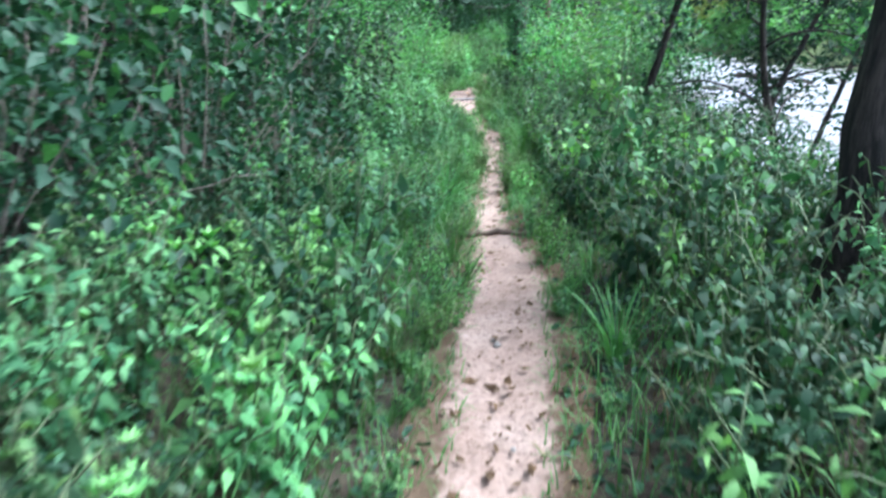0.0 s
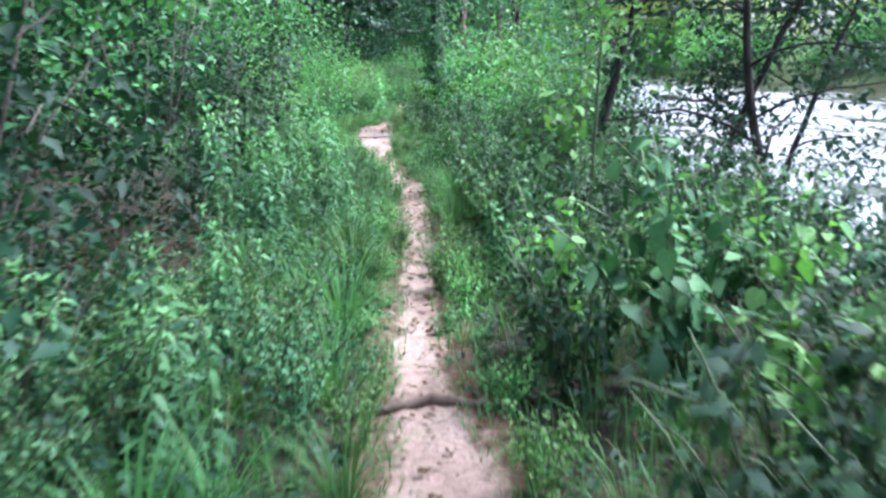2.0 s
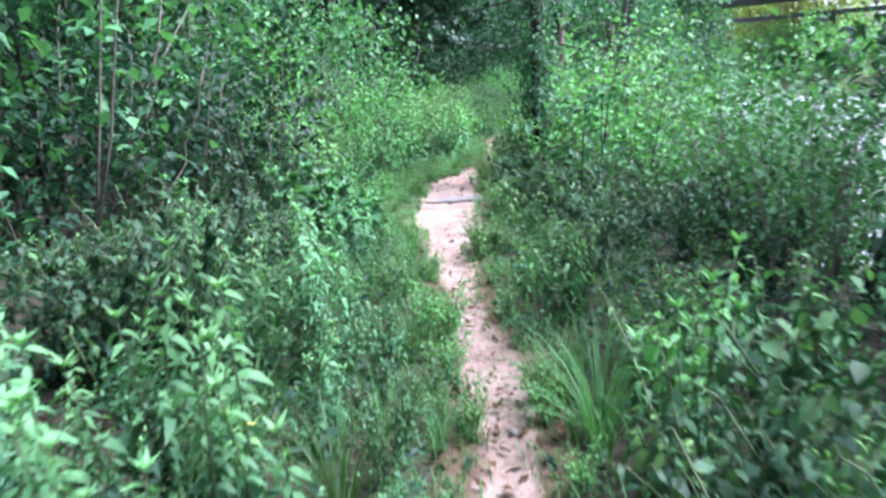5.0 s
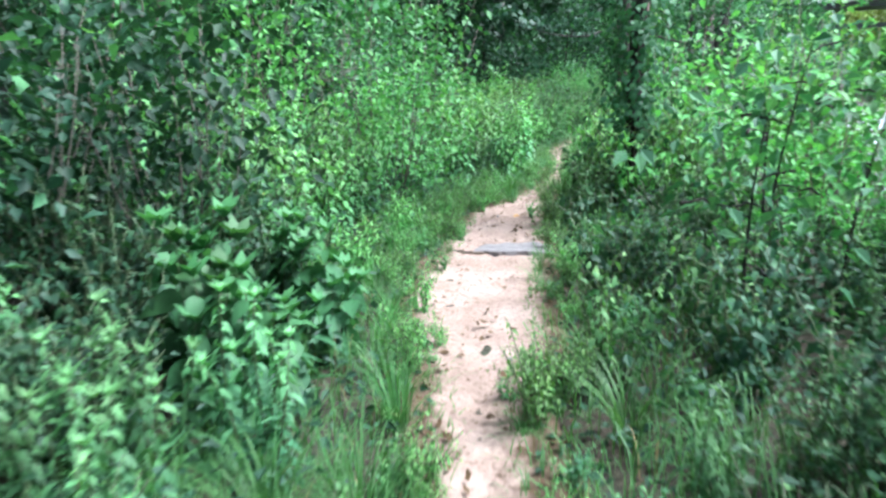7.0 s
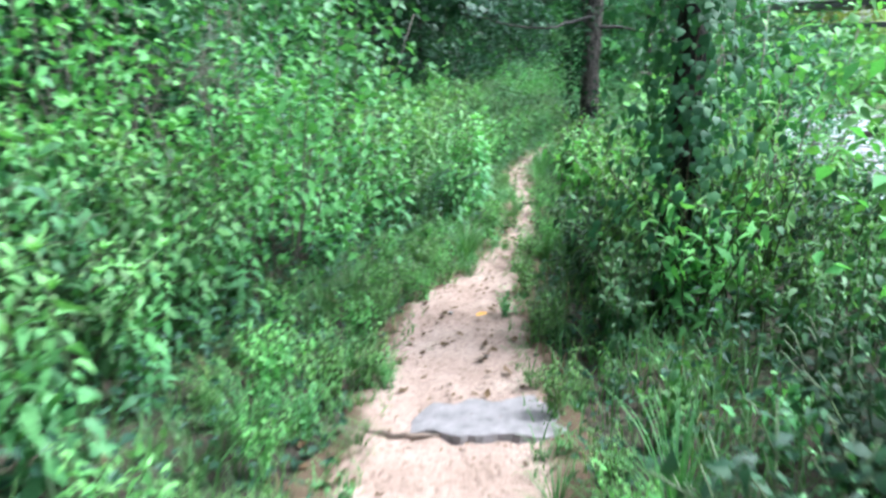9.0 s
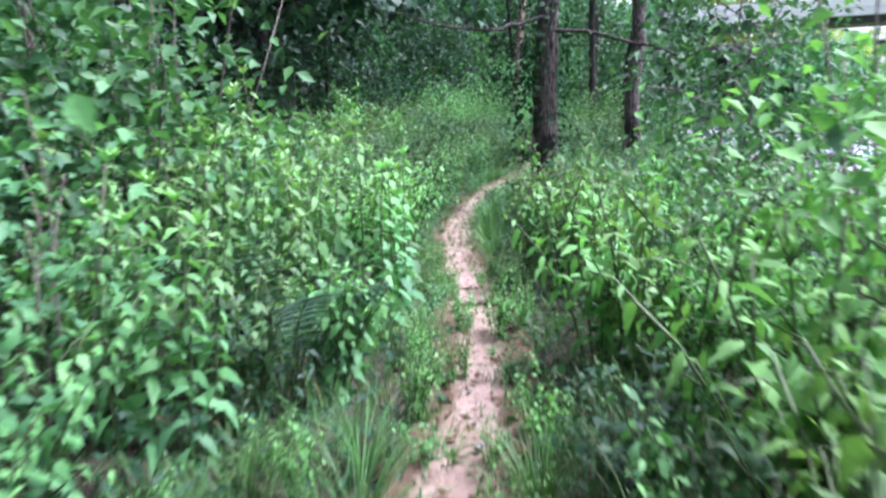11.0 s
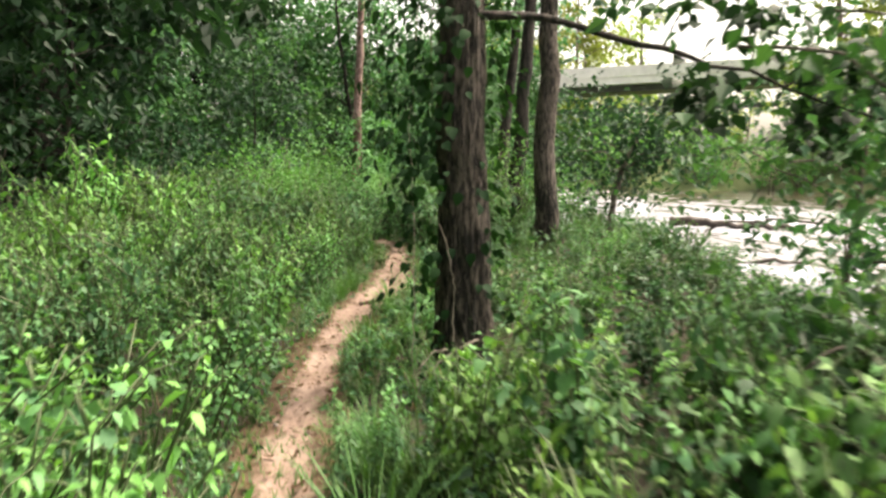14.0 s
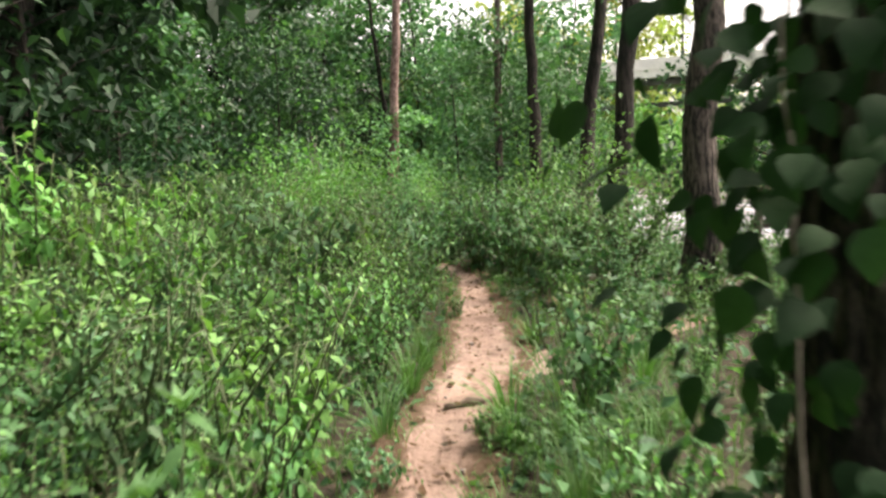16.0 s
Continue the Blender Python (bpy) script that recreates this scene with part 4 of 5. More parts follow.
# river side
for x, y, z in ((3.9, 12.4, .75), (3.5, 14.6, .7), (4.2, 16.6, .75)):
    taken.append((x, y, .8))
    plant(THICKET[1], x, y, z, "thicket on the river bank")
fill(16, (17.4, 22.5), (.5, 1.3), SUNNY, (1.0, 1.35), .34, "light green shrubs")
fill(54, (20.5, 25.0), (.5, 3.0), SUNNY + SHRUBS + BRAMBLE[:2], (.85, 1.1), .3, "shrubs on the river side")
# mostly the darker bramble, so the shade here comes from leaf colour
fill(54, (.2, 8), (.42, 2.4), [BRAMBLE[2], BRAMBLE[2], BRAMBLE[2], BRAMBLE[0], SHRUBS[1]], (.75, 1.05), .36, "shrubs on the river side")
fill(80, (7, 16.8), (.34, 2.3), SHRUBS + LOW[:2] + SMALL + FINE + BRAMBLE, (.65, 1.0), .36, "shrubs on the river side")
fill(60, (16.5, 24.8), (.42, 2.8), SHRUBS + BRAMBLE, (.7, 1.0), .4, "shrubs on the river side")
fill(64, (27.4, 38), (.45, 3.4), BRAMBLE[:2] + SMALL + SHRUBS[:1], (.5, .8), .4, "shrubs on the river side")
fill(46, (24.9, 27.5), (1.3, 4.4), [BRAMBLE[2], BRAMBLE[0], SHRUBS[0], LARGE[0]], (.5, .75), .3, "low shrubs beside the vine-covered trunk")
fill(44, (-1, 36), (.06, .32), LOW, (.35, .7), .2, "weeds at the path edge")
fill(36, (14.5, 21), (.9, 2.6), SUNNY + SHRUBS + BRAMBLE[:1], (1.15, 1.6), .42, "tall shrubs on the river side")
fill(10, (13.5, 21), (2.3, 4.2), MOUND, (.6, .95), .9, "overgrown mounds")
fill(22, (1, 13), (2.3, 5.0), BRAMBLE[:1] + SHRUBS[:2], (.5, .75), .52, "low shrubs on the river bank")
fill(32, (13, 24), (2.3, 5.4), BRAMBLE[:1] + SHRUBS, (.8, 1.2), .52, "shrubs on the river bank")
fill(56, (24, 40), (2.6, 5.6), BRAMBLE[:1] + SHRUBS, (.4, .62), .42, "shrubs on the river bank")
fill(8, (.5, 24), (-1.2, -.3), [FLOWERED], (.7, 1.0), .3, "flowering weeds")
for x, y in ((1.9, 1.9), (2.1, 8.9), (-.1, 20.45), (-.75, 20.8)):
    plant(PINNATE, x, y, .9, "compound-leaf shrubs")
for x, y, z in ((4.0, 31.4, 1.2), (4.45, 31.7, 1.3), (3.9, 32.1, 1.3), (4.3, 32.6, 1.35), (4.0, 33.2, 1.3), (4.9, 32.1, 1.25), (4.7, 33.2, 1.3), (3.95, 34.0, 1.3), (4.4, 34.1, 1.3), (3.6, 35.0, 1.25), (4.0, 35.2, 1.3), (2.9, 33.4, 1.2), (2.7, 34.2, 1.25), (2.3, 33.2, 1.2), (3.2, 35.9, 1.2), (5.2, 33.4, 1.1)):
    plant(pick(BRAMBLE[:2] + SMALL), x, y, z, "shrubs at the bend of the path")
# scrub on the far bank
made = 0
while made < 150:
    y = rng.uniform(20, 110) if made % 2 else rng.uniform(62, 106)
    x = trail(y) + far_bank(y) + (rng.uniform(2.0, 7) if made % 2 else rng.uniform(1.5, 22))
    plant(SCRUB, x, y, rng.uniform(1.3, 2.2) if made % 2 else rng.uniform(.6, 1.0), "scrub on the far bank")
    made += 1

for ob in MASTERS:
    dig(ob)


# ---------------------------------------------------------------- grass and low growth
def grass(name, ys, count, offs, tall, mat, label):
    s = Shape()
    y = rng.uniform(*ys, count)
    o = rng.uniform(0, 1, count) ** 1.4 * (offs[1] - offs[0]) + offs[0]
    side = rng.choice([-1, 1], count)
    c = np.interp(y, TRAIL_Y, TRAIL_X)
    h = np.interp(y, TRAIL_Y, TRAIL_W) / 2
    x = c + side * (h + o)
    z = np.array([ground_z(a, b) for a, b in zip(x, y)]) - .02
    L = tall * rng.uniform(.35, 1.1, count) * np.clip(.45 + o * 1.2, .3, 1.1)
    an = rng.uniform(0, 6.28, count)
    lean = rng.uniform(.2, .95, count)
    d = np.stack([np.cos(an), np.sin(an)], 1)
    w = rng.uniform(.002, .0045, count)
    sd = np.stack([-d[:, 1], d[:, 0], np.zeros(count)], 1) * w[:, None]
    P = np.stack([x, y, z], 1)
    def at(f, drop):
        return P + np.concatenate([d * (lean * L * f * f)[:, None], (L * (f - drop * lean * f * f))[:, None]], 1)
    a, b, t = at(.45, .2), at(.8, .35), at(1.0, .55)
    v = np.stack([P - sd, P + sd, a + sd * .9, a - sd * .9, b + sd * .6, b - sd * .6, t], 1)
    s.add_many(v, [(0, 1, 2, 3), (3, 2, 4, 5), (5, 4, 6)])
    tagged(s.make(name, mat), label, "grass", kind="stuff")


grass("grass", (-1, 13), 13000, (-.07, 1.3), .42, GRASS, "tufts of green grass along the path edges")
grass("grass", (13, 26), 12000, (-.12, 1.1), .38, GRASS, "tufts of green grass along the path edges")
grass("grass", (26, 42), 6000, (-.03, 1.6), .4, GRASS, "tufts of green grass along the path edges")
grass("dry_grass", (-1, 36), 1600, (-.05, .9), .34, STRAW, "scattered dry straw-coloured grass blades")


def ground_cover(name, count, xs, ys, high, leaf, mat, label):
    s = Shape()
    y = rng.uniform(*ys, count)
    x = rng.uniform(*xs, count) + np.interp(y, TRAIL_Y, TRAIL_X)
    d = np.abs(x - np.interp(y, TRAIL_Y, TRAIL_X)) - np.interp(y, TRAIL_Y, TRAIL_W) / 2
    keep = d > .02
    x, y, d = x[keep], y[keep], d[keep]
    n = len(x)
    z = np.array([ground_z(a, b) for a, b in zip(x, y)]) + rng.uniform(.01, 1, n) ** 1.3 * high * np.clip(d * 1.6, .15, 1)
    an = rng.uniform(0, 6.28, n)
    D = np.stack([np.cos(an), np.sin(an), rng.normal(-.05, .3, n)], 1)
    N = np.array([0, 0, 1.0]) + rng.normal(0, .4, (n, 3))
    L = leaf * rng.uniform(.5, 1.3, n)
    s.leaves(np.stack([x, y, z], 1), D, N, L, L * .6, False)
    tagged(s.make(name, mat), label, "undergrowth", kind="stuff")


# first two use the dark leaf: deep shade near the soil, put into colour
ground_cover("undergrowth", 26000, (-3.2, 3.4), (-1, 13), .4, .06, LEAF_DARK_SHADE, "low tangled undergrowth covering the soil, coloured dark as in deep shade")
ground_cover("undergrowth", 26000, (-3.2, 3.4), (13, 26), .4, .06, LEAF_DARK_SHADE, "low tangled undergrowth covering the soil, coloured dark as in deep shade")
ground_cover("undergrowth", 26000, (-5, 5), (26, 46), .5, .08, LEAF_MID, "low tangled green undergrowth covering the soil")

# ---------------------------------------------------------------- bridge over the river
def box(s, c, u, size, up=(0, 0, 1)):
    c, u = np.array(c, float), unit(u)
    w = np.cross([0, 0, 1.0], u)
    k = [(a, b, d) for a in (-1, 1) for b in (-1, 1) for d in (-1, 1)]
    s.add([c + u * a * size[0] / 2 + w * b * size[1] / 2 + np.array([0, 0, 1.0]) * d * size[2] / 2 for a, b, d in k],
          [(0, 1, 3, 2), (4, 6, 7, 5), (0, 4, 5, 1), (2, 3, 7, 6), (0, 2, 6, 4), (1, 5, 7, 3)])


def bridge():
    root = tagged(new("bridge"), "long pale concrete road bridge across the river", "bridge")
    u, c = unit((.85, -.53, 0)), np.array((44.0, 90.0, 0))
    for nm, z, th, wd, mat in (("parapet", 9.4, 1.0, .4, CONCRETE), ("deck", 8.55, .7, 9, CONCRETE), ("girder", 7.9, .6, 6, STEEL), ("pipe", 5.9, .5, .6, STEEL)):
        s = Shape()
        off = np.cross([0, 0, 1.0], u) * (4.4 if nm == "parapet" else 0)
        box(s, c + np.array([0, 0, z]) - off, u, (110, wd, th))
        s.make(nm, mat, root)
    for k in (-40, 34):
        s = Shape()
        s.tube([c + u * k + np.array([0, 0, -3]), c + u * k + np.array([0, 0, 7.6])], [.7, .7], 12)
        s.make("pier", CONCRETE, root, smooth=True)


bridge()


# ---------------------------------------------------------------- growth on the two trees by the path
def leafy_limb(name, owner, pts, radius, leaf, clumps, mat, label):
    """A crooked limb of a tree with leafed twigs."""
    pts = np.array(pts, float)
    t = np.linspace(0, 1, 16)
    fine = np.stack([np.interp(t, np.linspace(0, 1, len(pts)), pts[:, k]) for k in range(3)], 1)
    fine[1:-1] = (fine[:-2] + fine[1:-1] * 2 + fine[2:]) / 4 + rng.normal(0, .012, (14, 3))
    s = Shape()
    s.tube(fine, np.linspace(radius, .006, 16), 7, .06)
    lv = Shape()
    for f, off, n in clumps:
        p = fine[int(f * 15)]
        q = p + np.array(off)
        tw = curve(p, q, (0, 0, .08), 5)
        s.tube(tw, np.linspace(.008, .003, 5), 4)
        for c in (tw[2], tw[3], tw[4]):
            crown_clump(lv, c, .24, n, leaf, .75, "mid")
    limb = s.make("limb", BARK_DARK, owner, smooth=True)
    lv.make(name, mat, limb, smooth=True)
    limb.location = -owner.location
    return limb


oak = bpy.data.objects["vine_covered_tree"]
leafy_limb("leaves", oak, [(2.4, 26.5, 2.2), (2.9, 26.45, 2.2), (3.35, 26.35, 2.05), (3.75, 26.3, 1.98), (4.3, 26.1, 1.75), (5.2, 25.8, 1.45)], .03, .13,
           [(.55, (.2, -.1, .3), 12), (.7, (.1, .2, -.25), 26), (.8, (.3, -.2, .1), 28), (.9, (.1, .2, -.2), 34), (.97, (.4, -.2, -.1), 34), (.99, (.5, .3, .2), 30), (.75, (.5, .5, .5), 24)],
           LEAF_DARK_SHADE, "")
leafy_limb("leaves", oak, [(2.4, 26.5, 2.35), (2.0, 26.2, 2.3), (1.5, 25.4, 2.12), (.9, 24.9, 2.15), (.2, 24.6, 2.3)], .028, .13,
           [(.5, (-.2, .2, .2), 20), (.65, (.1, .3, .25), 24), (.8, (-.2, .2, .2), 30), (.95, (-.3, .2, .1), 34), (.99, (-.5, -.2, .3), 34)], LEAF_DARK_SHADE, "")
leafy_limb("leaves", oak, [(2.45, 26.55, 3.0), (2.9, 27.2, 3.3), (3.6, 28.2, 3.5), (4.6, 29, 3.4)], .04, .14,
           [(.4, (.3, .2, -.3), 24), (.6, (-.3, .2, -.4), 24), (.75, (.4, -.2, -.3), 30), (.9, (.3, .2, -.4), 30), (.99, (.5, .1, -.5), 30)], LEAF_MID, "")
leafy_limb("leaves", oak, [(2.45, 26.55, 3.2), (1.9, 27.5, 3.4), (1.0, 28.6, 3.3), (-.4, 29.6, 3.2)], .04, .14,
           [(.4, (.3, .2, -.3), 20), (.6, (-.3, .2, -.4), 24), (.75, (.4, -.2, -.3), 30), (.9, (.3, .2, -.4), 30), (.99, (-.5, .1, -.5), 30)], LEAF_DARK_SHADE, "")


def climbing_vine(name, base, height, radius, stems, patches, leaf, mat, label, rich=True):
    st, lv = Shape(), Shape()
    base = np.array(base, float)
    for i in range(stems):
        a = rng.uniform(0, 6.28)
        zs = np.linspace(-.1, height * rng.uniform(.7, 1), 16)
        ang = a + np.cumsum(rng.normal(0, .16, 16))
        rr = radius * (1 + .45 * np.exp(-zs / .25)) + .02
        st.tube(np.stack([np.cos(ang) * rr, np.sin(ang) * rr, zs], 1), np.linspace(.005, .0025, 16), 5)
    for c, sp, n in patches:
        P = np.array(c) + rng.normal(0, 1, (n, 3)) * np.array(sp)
        flat = P[:, :2]
        d = np.linalg.norm(flat, axis=1)[:, None]
        P[:, :2] = np.where(d < radius + .02, flat / (d + 1e-6) * (radius + .03), flat)
        out = P[:, :2] / (np.linalg.norm(P[:, :2], axis=1)[:, None] + 1e-6)
        D = np.concatenate([out * .55 + rng.normal(0, .45, (n, 2)), rng.normal(-.75, .3, (n, 1))], 1)
        N = np.concatenate([out, np.full((n, 1), .5)], 1) + rng.normal(0, .3, (n, 3))
        L = leaf * rng.uniform(.6, 1.25, n)
        lv.leaves(P, D, N, L, L * .85, rich, .2)
    ob = st.make(name, ROOT, smooth=True)
    lv.make("foliage", mat, ob, smooth=True)
    ob.location = base
    return tagged(ob, label, "vine")


climbing_vine("climbing_vine", (2.38, 26.52, 0), 4.0, .165, 1,
              [((-.34, -.08, 2.05), (.14, .13, .36), 210), ((-.27, -.14, 1.55), (.1, .08, .25), 90), ((-.34, -.1, 1.25), (.1, .1, .3), 80), ((-.3, -.1, .6), (.09, .1, .22), 26), ((.28, .05, 1.9), (.08, .1, .5), 130), ((.22, .0, 1.0), (.04, .08, .35), 34),
               ((0, .1, .2), (.3, .2, .15), 36), ((0, 0, 3.2), (.22, .22, .6), 120), ((-.1, -.2, 2.3), (.12, .05, .18), 26), ((.1, -.2, .75), (.08, .03, .4), 22)],
              .07, LEAF_VINE, "vine with large rounded leaves climbing the dark trunk")


def bare_vine(pts, radius, label):
    s = Shape()
    pts = np.array(pts, float)
    u = np.linspace(0, 1, 26)
    fine = np.stack([np.interp(u, np.linspace(0, 1, len(pts)), pts[:, k]) for k in range(3)], 1)
    fine[1:-1] += rng.normal(0, .005, (24, 3))
    s.tube(fine, radius * (1 - .45 * u), 6, .08)
    return tagged(s.make("bare_vine", PALE_VINE, smooth=True), label, "vine")


bare_vine([(2.2, 26.24, -.03), (2.21, 26.27, .35), (2.235, 26.28, .6), (2.2, 26.28, .85), (2.16, 26.3, 1.0)], .0045, "pale bare vine stem climbing the dark trunk")
bare_vine([(1.98, 26.3, -.03), (1.97, 26.28, .2), (2.0, 26.3, .6), (2.02, 26.35, 1.1), (2.03, 26.4, 1.6), (2.12, 26.45, 2.3)], .004, "thin bare vine hanging beside the trunk")
bare_vine([(2.16, 26.22, .28), (2.06, 26.14, .3), (1.95, 26.1, .22), (1.93, 26.05, .1), (1.98, 26.0, -.03)], .005, "pale looping vine root at the foot of the trunk")
climbing_vine("ivy", (1.47, 17.78, 0), 3.6, .1, 5, [((.0, -.04, 1.2), (.16, .16, .4), 560), ((0, -.04, 2.1), (.2, .2, .5), 560), ((0, 0, .4), (.25, .25, .25), 160), ((.35, -.1, 1.2), (.25, .2, .2), 160), ((-.2, -.2, .9), (.2, .2, .25), 160)],
              .07, LEAF_MID, "dark ivy wrapped round the slim trunk", "mid")


# ---------------------------------------------------------------- on the path: roots, litter, stones
def exposed_root(name, pts, radius, label):
    s = Shape()
    pts = np.array(pts, float)
    t = np.linspace(0, 1, 18)
    fine = np.stack([np.interp(t, np.linspace(0, 1, len(pts)), pts[:, k]) for k in range(3)], 1)
    fine[1:-1] += rng.normal(0, .006, (16, 3))
    s.tube(fine, radius * (1 - .5 * t) * (1 + .15 * rng.standard_normal(18)), 8, .08)
    return tagged(s.make(name, ROOT, smooth=True), label, "root")


exposed_root("tree_root", [(-.6, 16.40, -.02), (-.3, 16.45, .012), (.0, 16.42, .012), (.2, 16.46, -.01)], .022, "dark exposed root lying across the sandy path")

ledge = Shape()                                          # worn rock lip, broken along its front
m = 26
fx = np.linspace(.04, .8, m)
front = np.array([16.42 - .05 * (a - .2) + .14 * noise.noise(Vector((a * 5, 0, 3))) + .02 * noise.noise(Vector((a * 19, 4, 0))) for a in fx])
lift = .034 * np.sin(np.linspace(.25, 2.9, m)) + np.array([.01 * noise.noise(Vector((a * 9, 7, 0))) for a in fx])
taper = np.sqrt(np.sin(np.linspace(.06, 3.05, m))) * np.array([1 + .5 * noise.noise(Vector((a * 6, 11, 0))) for a in fx])
lift = lift * np.minimum(taper * 1.6, 1) - .008
rows = [np.stack([fx, front - .012, np.full(m, -.05)], 1), np.stack([fx, front, lift], 1), np.stack([fx, front + .03, lift + .006], 1),
        np.stack([fx, front + .03 + .11 * taper, lift * .95], 1), np.stack([fx, front + .04 + .34 * taper, lift * .75], 1), np.stack([fx, front + .05 + .48 * taper, np.full(m, -.06)], 1)]
ledge.add(np.concatenate(rows), [(j * m + i, j * m + i + 1, (j + 1) * m + i + 1, (j + 1) * m + i) for j in range(5) for i in range(m - 1)])
tagged(ledge.make("rock_ledge", LEDGE, smooth=False), "low worn grey rock ledge forming a step in the path", "rock")
exposed_root("tree_root", [(.05, 5.42, -.02), (.3, 5.5, .012), (.6, 5.42, .02), (.95, 5.5, .0)], .028, "dark exposed root crossing the path")
exposed_root("tree_root", [(.72, 21.98, -.02), (.95, 22.05, .012), (1.2, 22.0, .01), (1.4, 22.1, -.02)], .022, "dark exposed root crossing the path")
exposed_root("tree_root", [(2.2, 29.25, -.02), (2.45, 29.2, .012), (2.6, 29.3, .01), (2.75, 29.25, -.02)], .024, "dark knotted root on the path")
exposed_root("tree_root", [(4.6, 30.75, -.05), (4.2, 30.3, .02), (3.7, 29.9, .01), (3.3, 29.7, -.02)], .05, "pale root running from the trunk to the path")

def litter(name, n, mat, size, label, spread=1.0):
    s = Shape()
    y = rng.uniform(.5, 34, n)
    x = np.interp(y, TRAIL_Y, TRAIL_X) + rng.normal(0, .5, n) * np.interp(y, TRAIL_Y, TRAIL_W) * spread
    P = np.stack([x, y, np.full(n, .016)], 1)
    an = rng.uniform(0, 6.28, n)
    D = np.stack([np.cos(an), np.sin(an), rng.normal(.05, .12, n)], 1)
    L = size * np.clip(rng.lognormal(0, .45, n), .4, 2.4)
    s.leaves(P, D, np.array([0, 0, 1.0]) + rng.normal(0, .25, (n, 3)), L, L * .55, "mid", -.12, .12)
    tagged(s.make(name, mat), label, "leaf litter", kind="stuff")


litter("leaf_litter", 2000, DEAD_LEAF, .036, "small brown dead leaves scattered on the sandy path")
floor = Shape()                                          # brown leaves on the bare soil under the thicket
n = 2200
fx2, fy2 = rng.normal(-1.75, .45, n), rng.normal(8.1, 1.0, n)
an = rng.uniform(0, 6.28, n)
floor.leaves(np.stack([fx2, fy2, [ground_z(a, b) + .012 for a, b in zip(fx2, fy2)]], 1), np.stack([np.cos(an), np.sin(an), rng.normal(.05, .15, n)], 1),
             np.array([0, 0, 1.0]) + rng.normal(0, .3, (n, 3)), rng.uniform(.03, .08, n), rng.uniform(.02, .045, n), False, -.12, .12)
tagged(floor.make("leaf_litter", DEAD_LEAF), "brown dead leaves on the bare soil under the thicket", "leaf litter", kind="stuff")

for i in range(46):                                      # pebbles
    y = rng.uniform(1.5, 31)
    x = trail(y) + rng.normal(0, .35) * trail_half(y) * 2
    s = Shape()
    r = rng.uniform(.008, .022)
    s.tube([(0, 0, -r * .5), (0, 0, -r * .1), (0, 0, r * .35), (0, 0, r * .6)], [r * .7, r, r * .8, r * .25], 7, .12)
    ob = s.make("pebble", STONE, smooth=True)
    ob.location = (x, y, .012)
    ob.rotation_euler = (0, 0, rng.uniform(0, 6))
    tagged(ob, "small grey pebble lying on the sandy path", "pebble", "pebbles on the path")

side = Shape()                                           # bare sandy strip to the trunk by the bank
sv = []
for j in range(16):
    f = j / 15
    c = np.array((2.75 + 1.9 * f, 29.75 + .75 * f))
    for i in range(5):
        u = (i / 4 - .5) * (.42 - .12 * f) * (1 + .25 * noise.noise(Vector((f * 6, 2, 0))))
        sv.append((c[0] - u * .37, c[1] + u * .93, .012 - .01 * abs(i - 2) + ground_z(c[0], c[1]) * (f > .3) + .012 * noise.noise(Vector((f * 14, i, 1)))))
side.add(sv, [(j * 5 + i, (j + 1) * 5 + i, (j + 1) * 5 + i + 1, j * 5 + i + 1) for j in range(15) for i in range(4)])
tagged(side.make("side_path", SAND, smooth=True), "short bare strip of sand beside the path", "path", kind="structure")

brush = Shape()                                          # tangle of dry grey twigs
for i in range(60):
    a = np.array([-1.75, 19.3, 1.35]) + rng.normal(0, .16, 3)
    b = a + rng.normal(0, .3, 3) + [0, 0, .18]
    brush.tube(curve(a, b, rng.normal(0, .06, 3), 5), np.linspace(.004, .0015, 5), 3)
brush.tube(curve((-1.7, 19.3, -.1), (-1.75, 19.3, 1.4), (.08, 0, 0), 6), np.linspace(.012, .006, 6), 5)
tagged(brush.make("dead_brush", TWIG, smooth=True), "tangle of dry grey twigs above the shrubs", "branch")

fallen = Shape()
fallen.leaves([(.34, 17.95, .022)], [(1, .2, .05)], [(0, -.2, 1)], .075, .045, True, -.1, .12)
tagged(fallen.make("fallen_leaf", plain("orange_leaf", (0.55, 0.27, 0.04), 0.7, 0.25, 40), smooth=True), "single orange-yellow leaf fallen on the sand", "leaf")

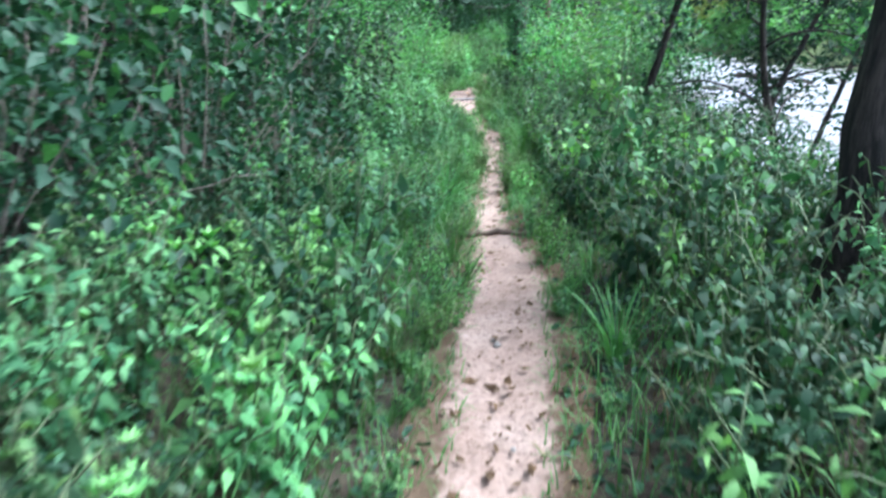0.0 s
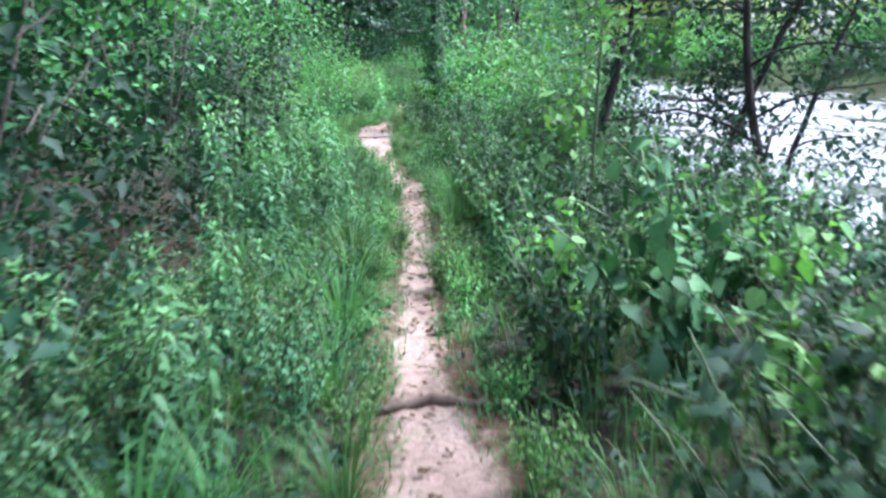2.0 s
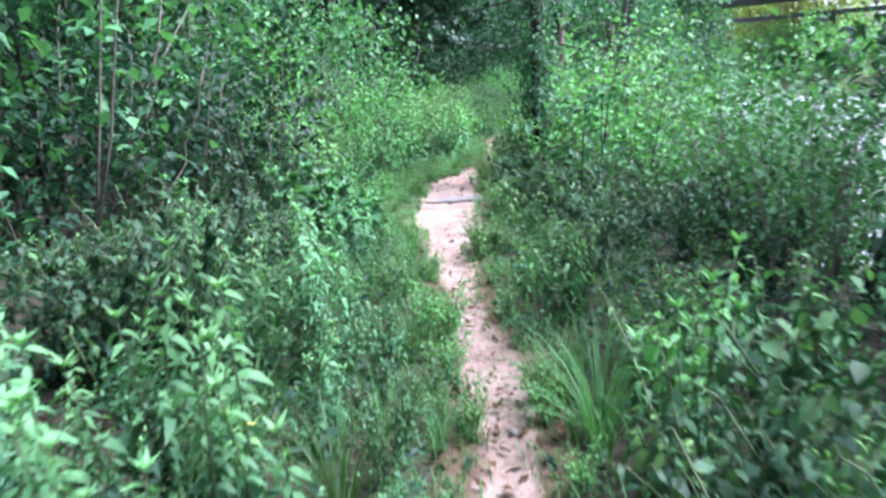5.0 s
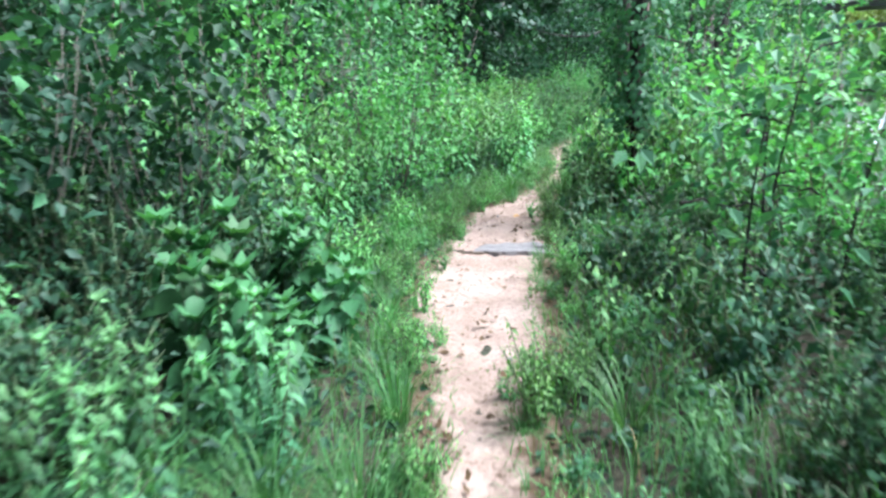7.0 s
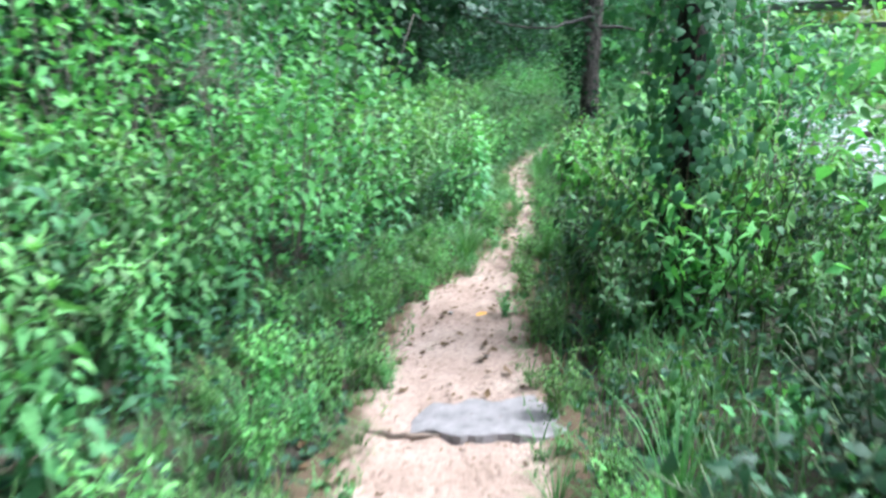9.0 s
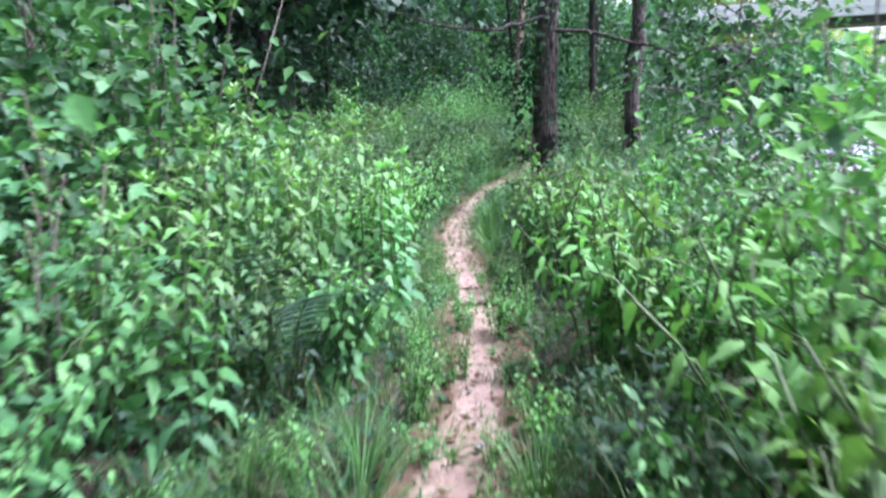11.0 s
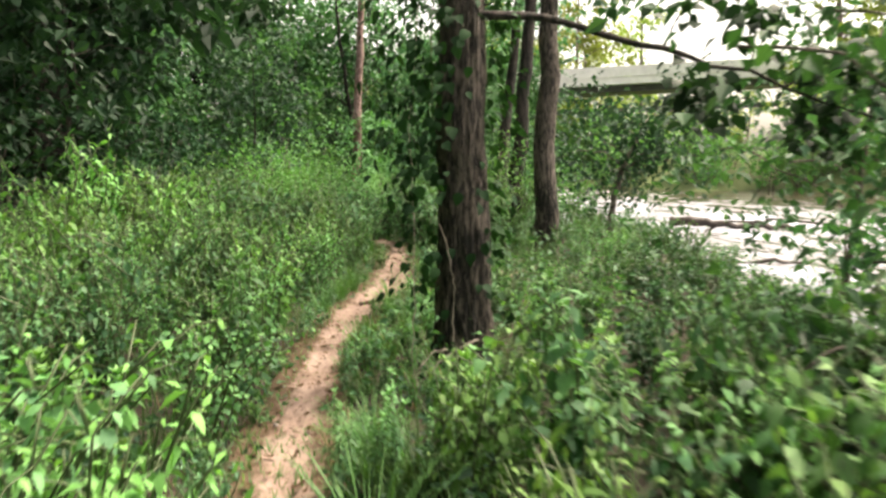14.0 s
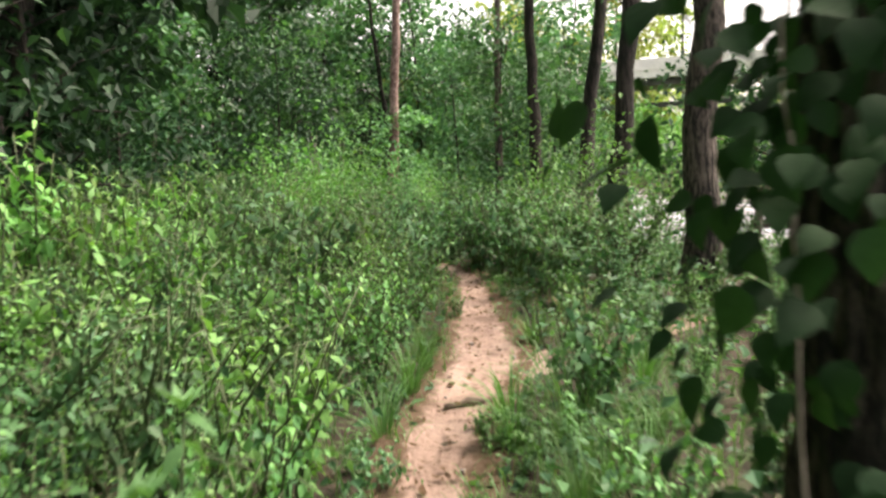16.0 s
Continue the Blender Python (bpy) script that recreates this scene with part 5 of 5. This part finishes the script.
# dead twigs and vines in the thicket
for pts, r in (([(-2.4, 5.2, .6), (-1.75, 5.6, 1.15), (-1.2, 5.9, 1.55), (-.85, 6.1, 1.95)], .009), ([(-1.5, 4.3, .2), (-1.25, 4.4, .62), (-1.32, 4.45, .95)], .007),
               ([(-2.2, 3.4, .5), (-1.6, 3.7, .62), (-1.0, 3.9, .78)], .006), ([(-2.4, 7.6, 1.5), (-1.6, 8.0, 1.0), (-1.1, 8.3, .6)], .008),
               ([(-2.6, 8.8, 1.6), (-1.8, 9.2, 1.55), (-1.2, 9.3, 1.7)], .007), ([(-2.0, 12, .3), (-1.5, 12.3, 1.0), (-1.3, 12.4, 1.7)], .008),
               ([(-.02, 24.75, 2.75), (-.06, 24.72, 2.45), (.02, 24.7, 2.25), (-.05, 24.7, 2.05), (-.02, 24.7, 1.92)], .006), ([(2.3, 26.1, .35), (2.05, 26.0, .3), (1.9, 25.95, .12), (1.98, 25.9, 0)], .007)):
    s = Shape()
    p = np.array(pts, float)
    t = np.linspace(0, 1, 12)
    fine = np.stack([np.interp(t, np.linspace(0, 1, len(p)), p[:, k]) for k in range(3)], 1) + rng.normal(0, .012, (12, 3))
    s.tube(fine, np.linspace(r, r * .45, 12), 5, .1)
    tagged(s.make("dead_branch", TWIG, smooth=True), "bare pale dead branch in the undergrowth", "branch")

# saplings on the river side
for x, y, hgt, lean in ((1.75, 14.6, 1.7, .25), (1.95, 14.9, 1.5, -.05), (1.55, 13.9, 1.3, .02), (2.3, 14.9, 1.5, .3)):
    tree("sapling", (x, y, ground_z(x, y)), (x + lean, y + .1, hgt), .014, 4, "thin dark sapling stem with few leaves", BARK_DARK, LEAF_MID, .1, .5, .4, 8, 3, (-.06, 0, 0), 5, 1.1, "sapling")

# logs and rocks in the river
def log(pts, r, label):
    s = Shape()
    p = np.array(pts, float)
    t = np.linspace(0, 1, 20)
    fine = np.stack([np.interp(t, np.linspace(0, 1, len(p)), p[:, k]) for k in range(3)], 1) + rng.normal(0, .04, (20, 3))
    s.tube(fine, np.linspace(r, r * .5, 20), 9, .1)
    tagged(s.make("drift_log", WET_LOG, smooth=True), label, "log")


log([(17.3, 46.6, -1.15), (18.8, 45.0, -1.3), (20.6, 43.3, -1.38)], .17, "dark wet log stranded on the rapids")
log([(10.8, 39.6, -1.4), (12.8, 38.0, -1.37), (14.9, 36.9, -1.4)], .08, "long thin dark log across the white water")
for i in range(26):
    x, y = rng.uniform(9, 24), rng.uniform(8, 60)
    r = rng.uniform(.15, .5)
    s = Shape()
    s.tube([(0, 0, -r), (0, 0, -r * .3), (0, 0, r * .25), (0, 0, r * .42)], [r * .8, r, r * .75, r * .3], 9, .14)
    ob = s.make("river_rock", STONE, smooth=True)
    ob.location, ob.rotation_euler, ob.scale = (x, y, -1.45), (0, 0, rng.uniform(0, 6)), (1.5, .8, .6)
    tagged(ob, "low wet rock breaking the river rapids", "rock", "rocks in the rapids")
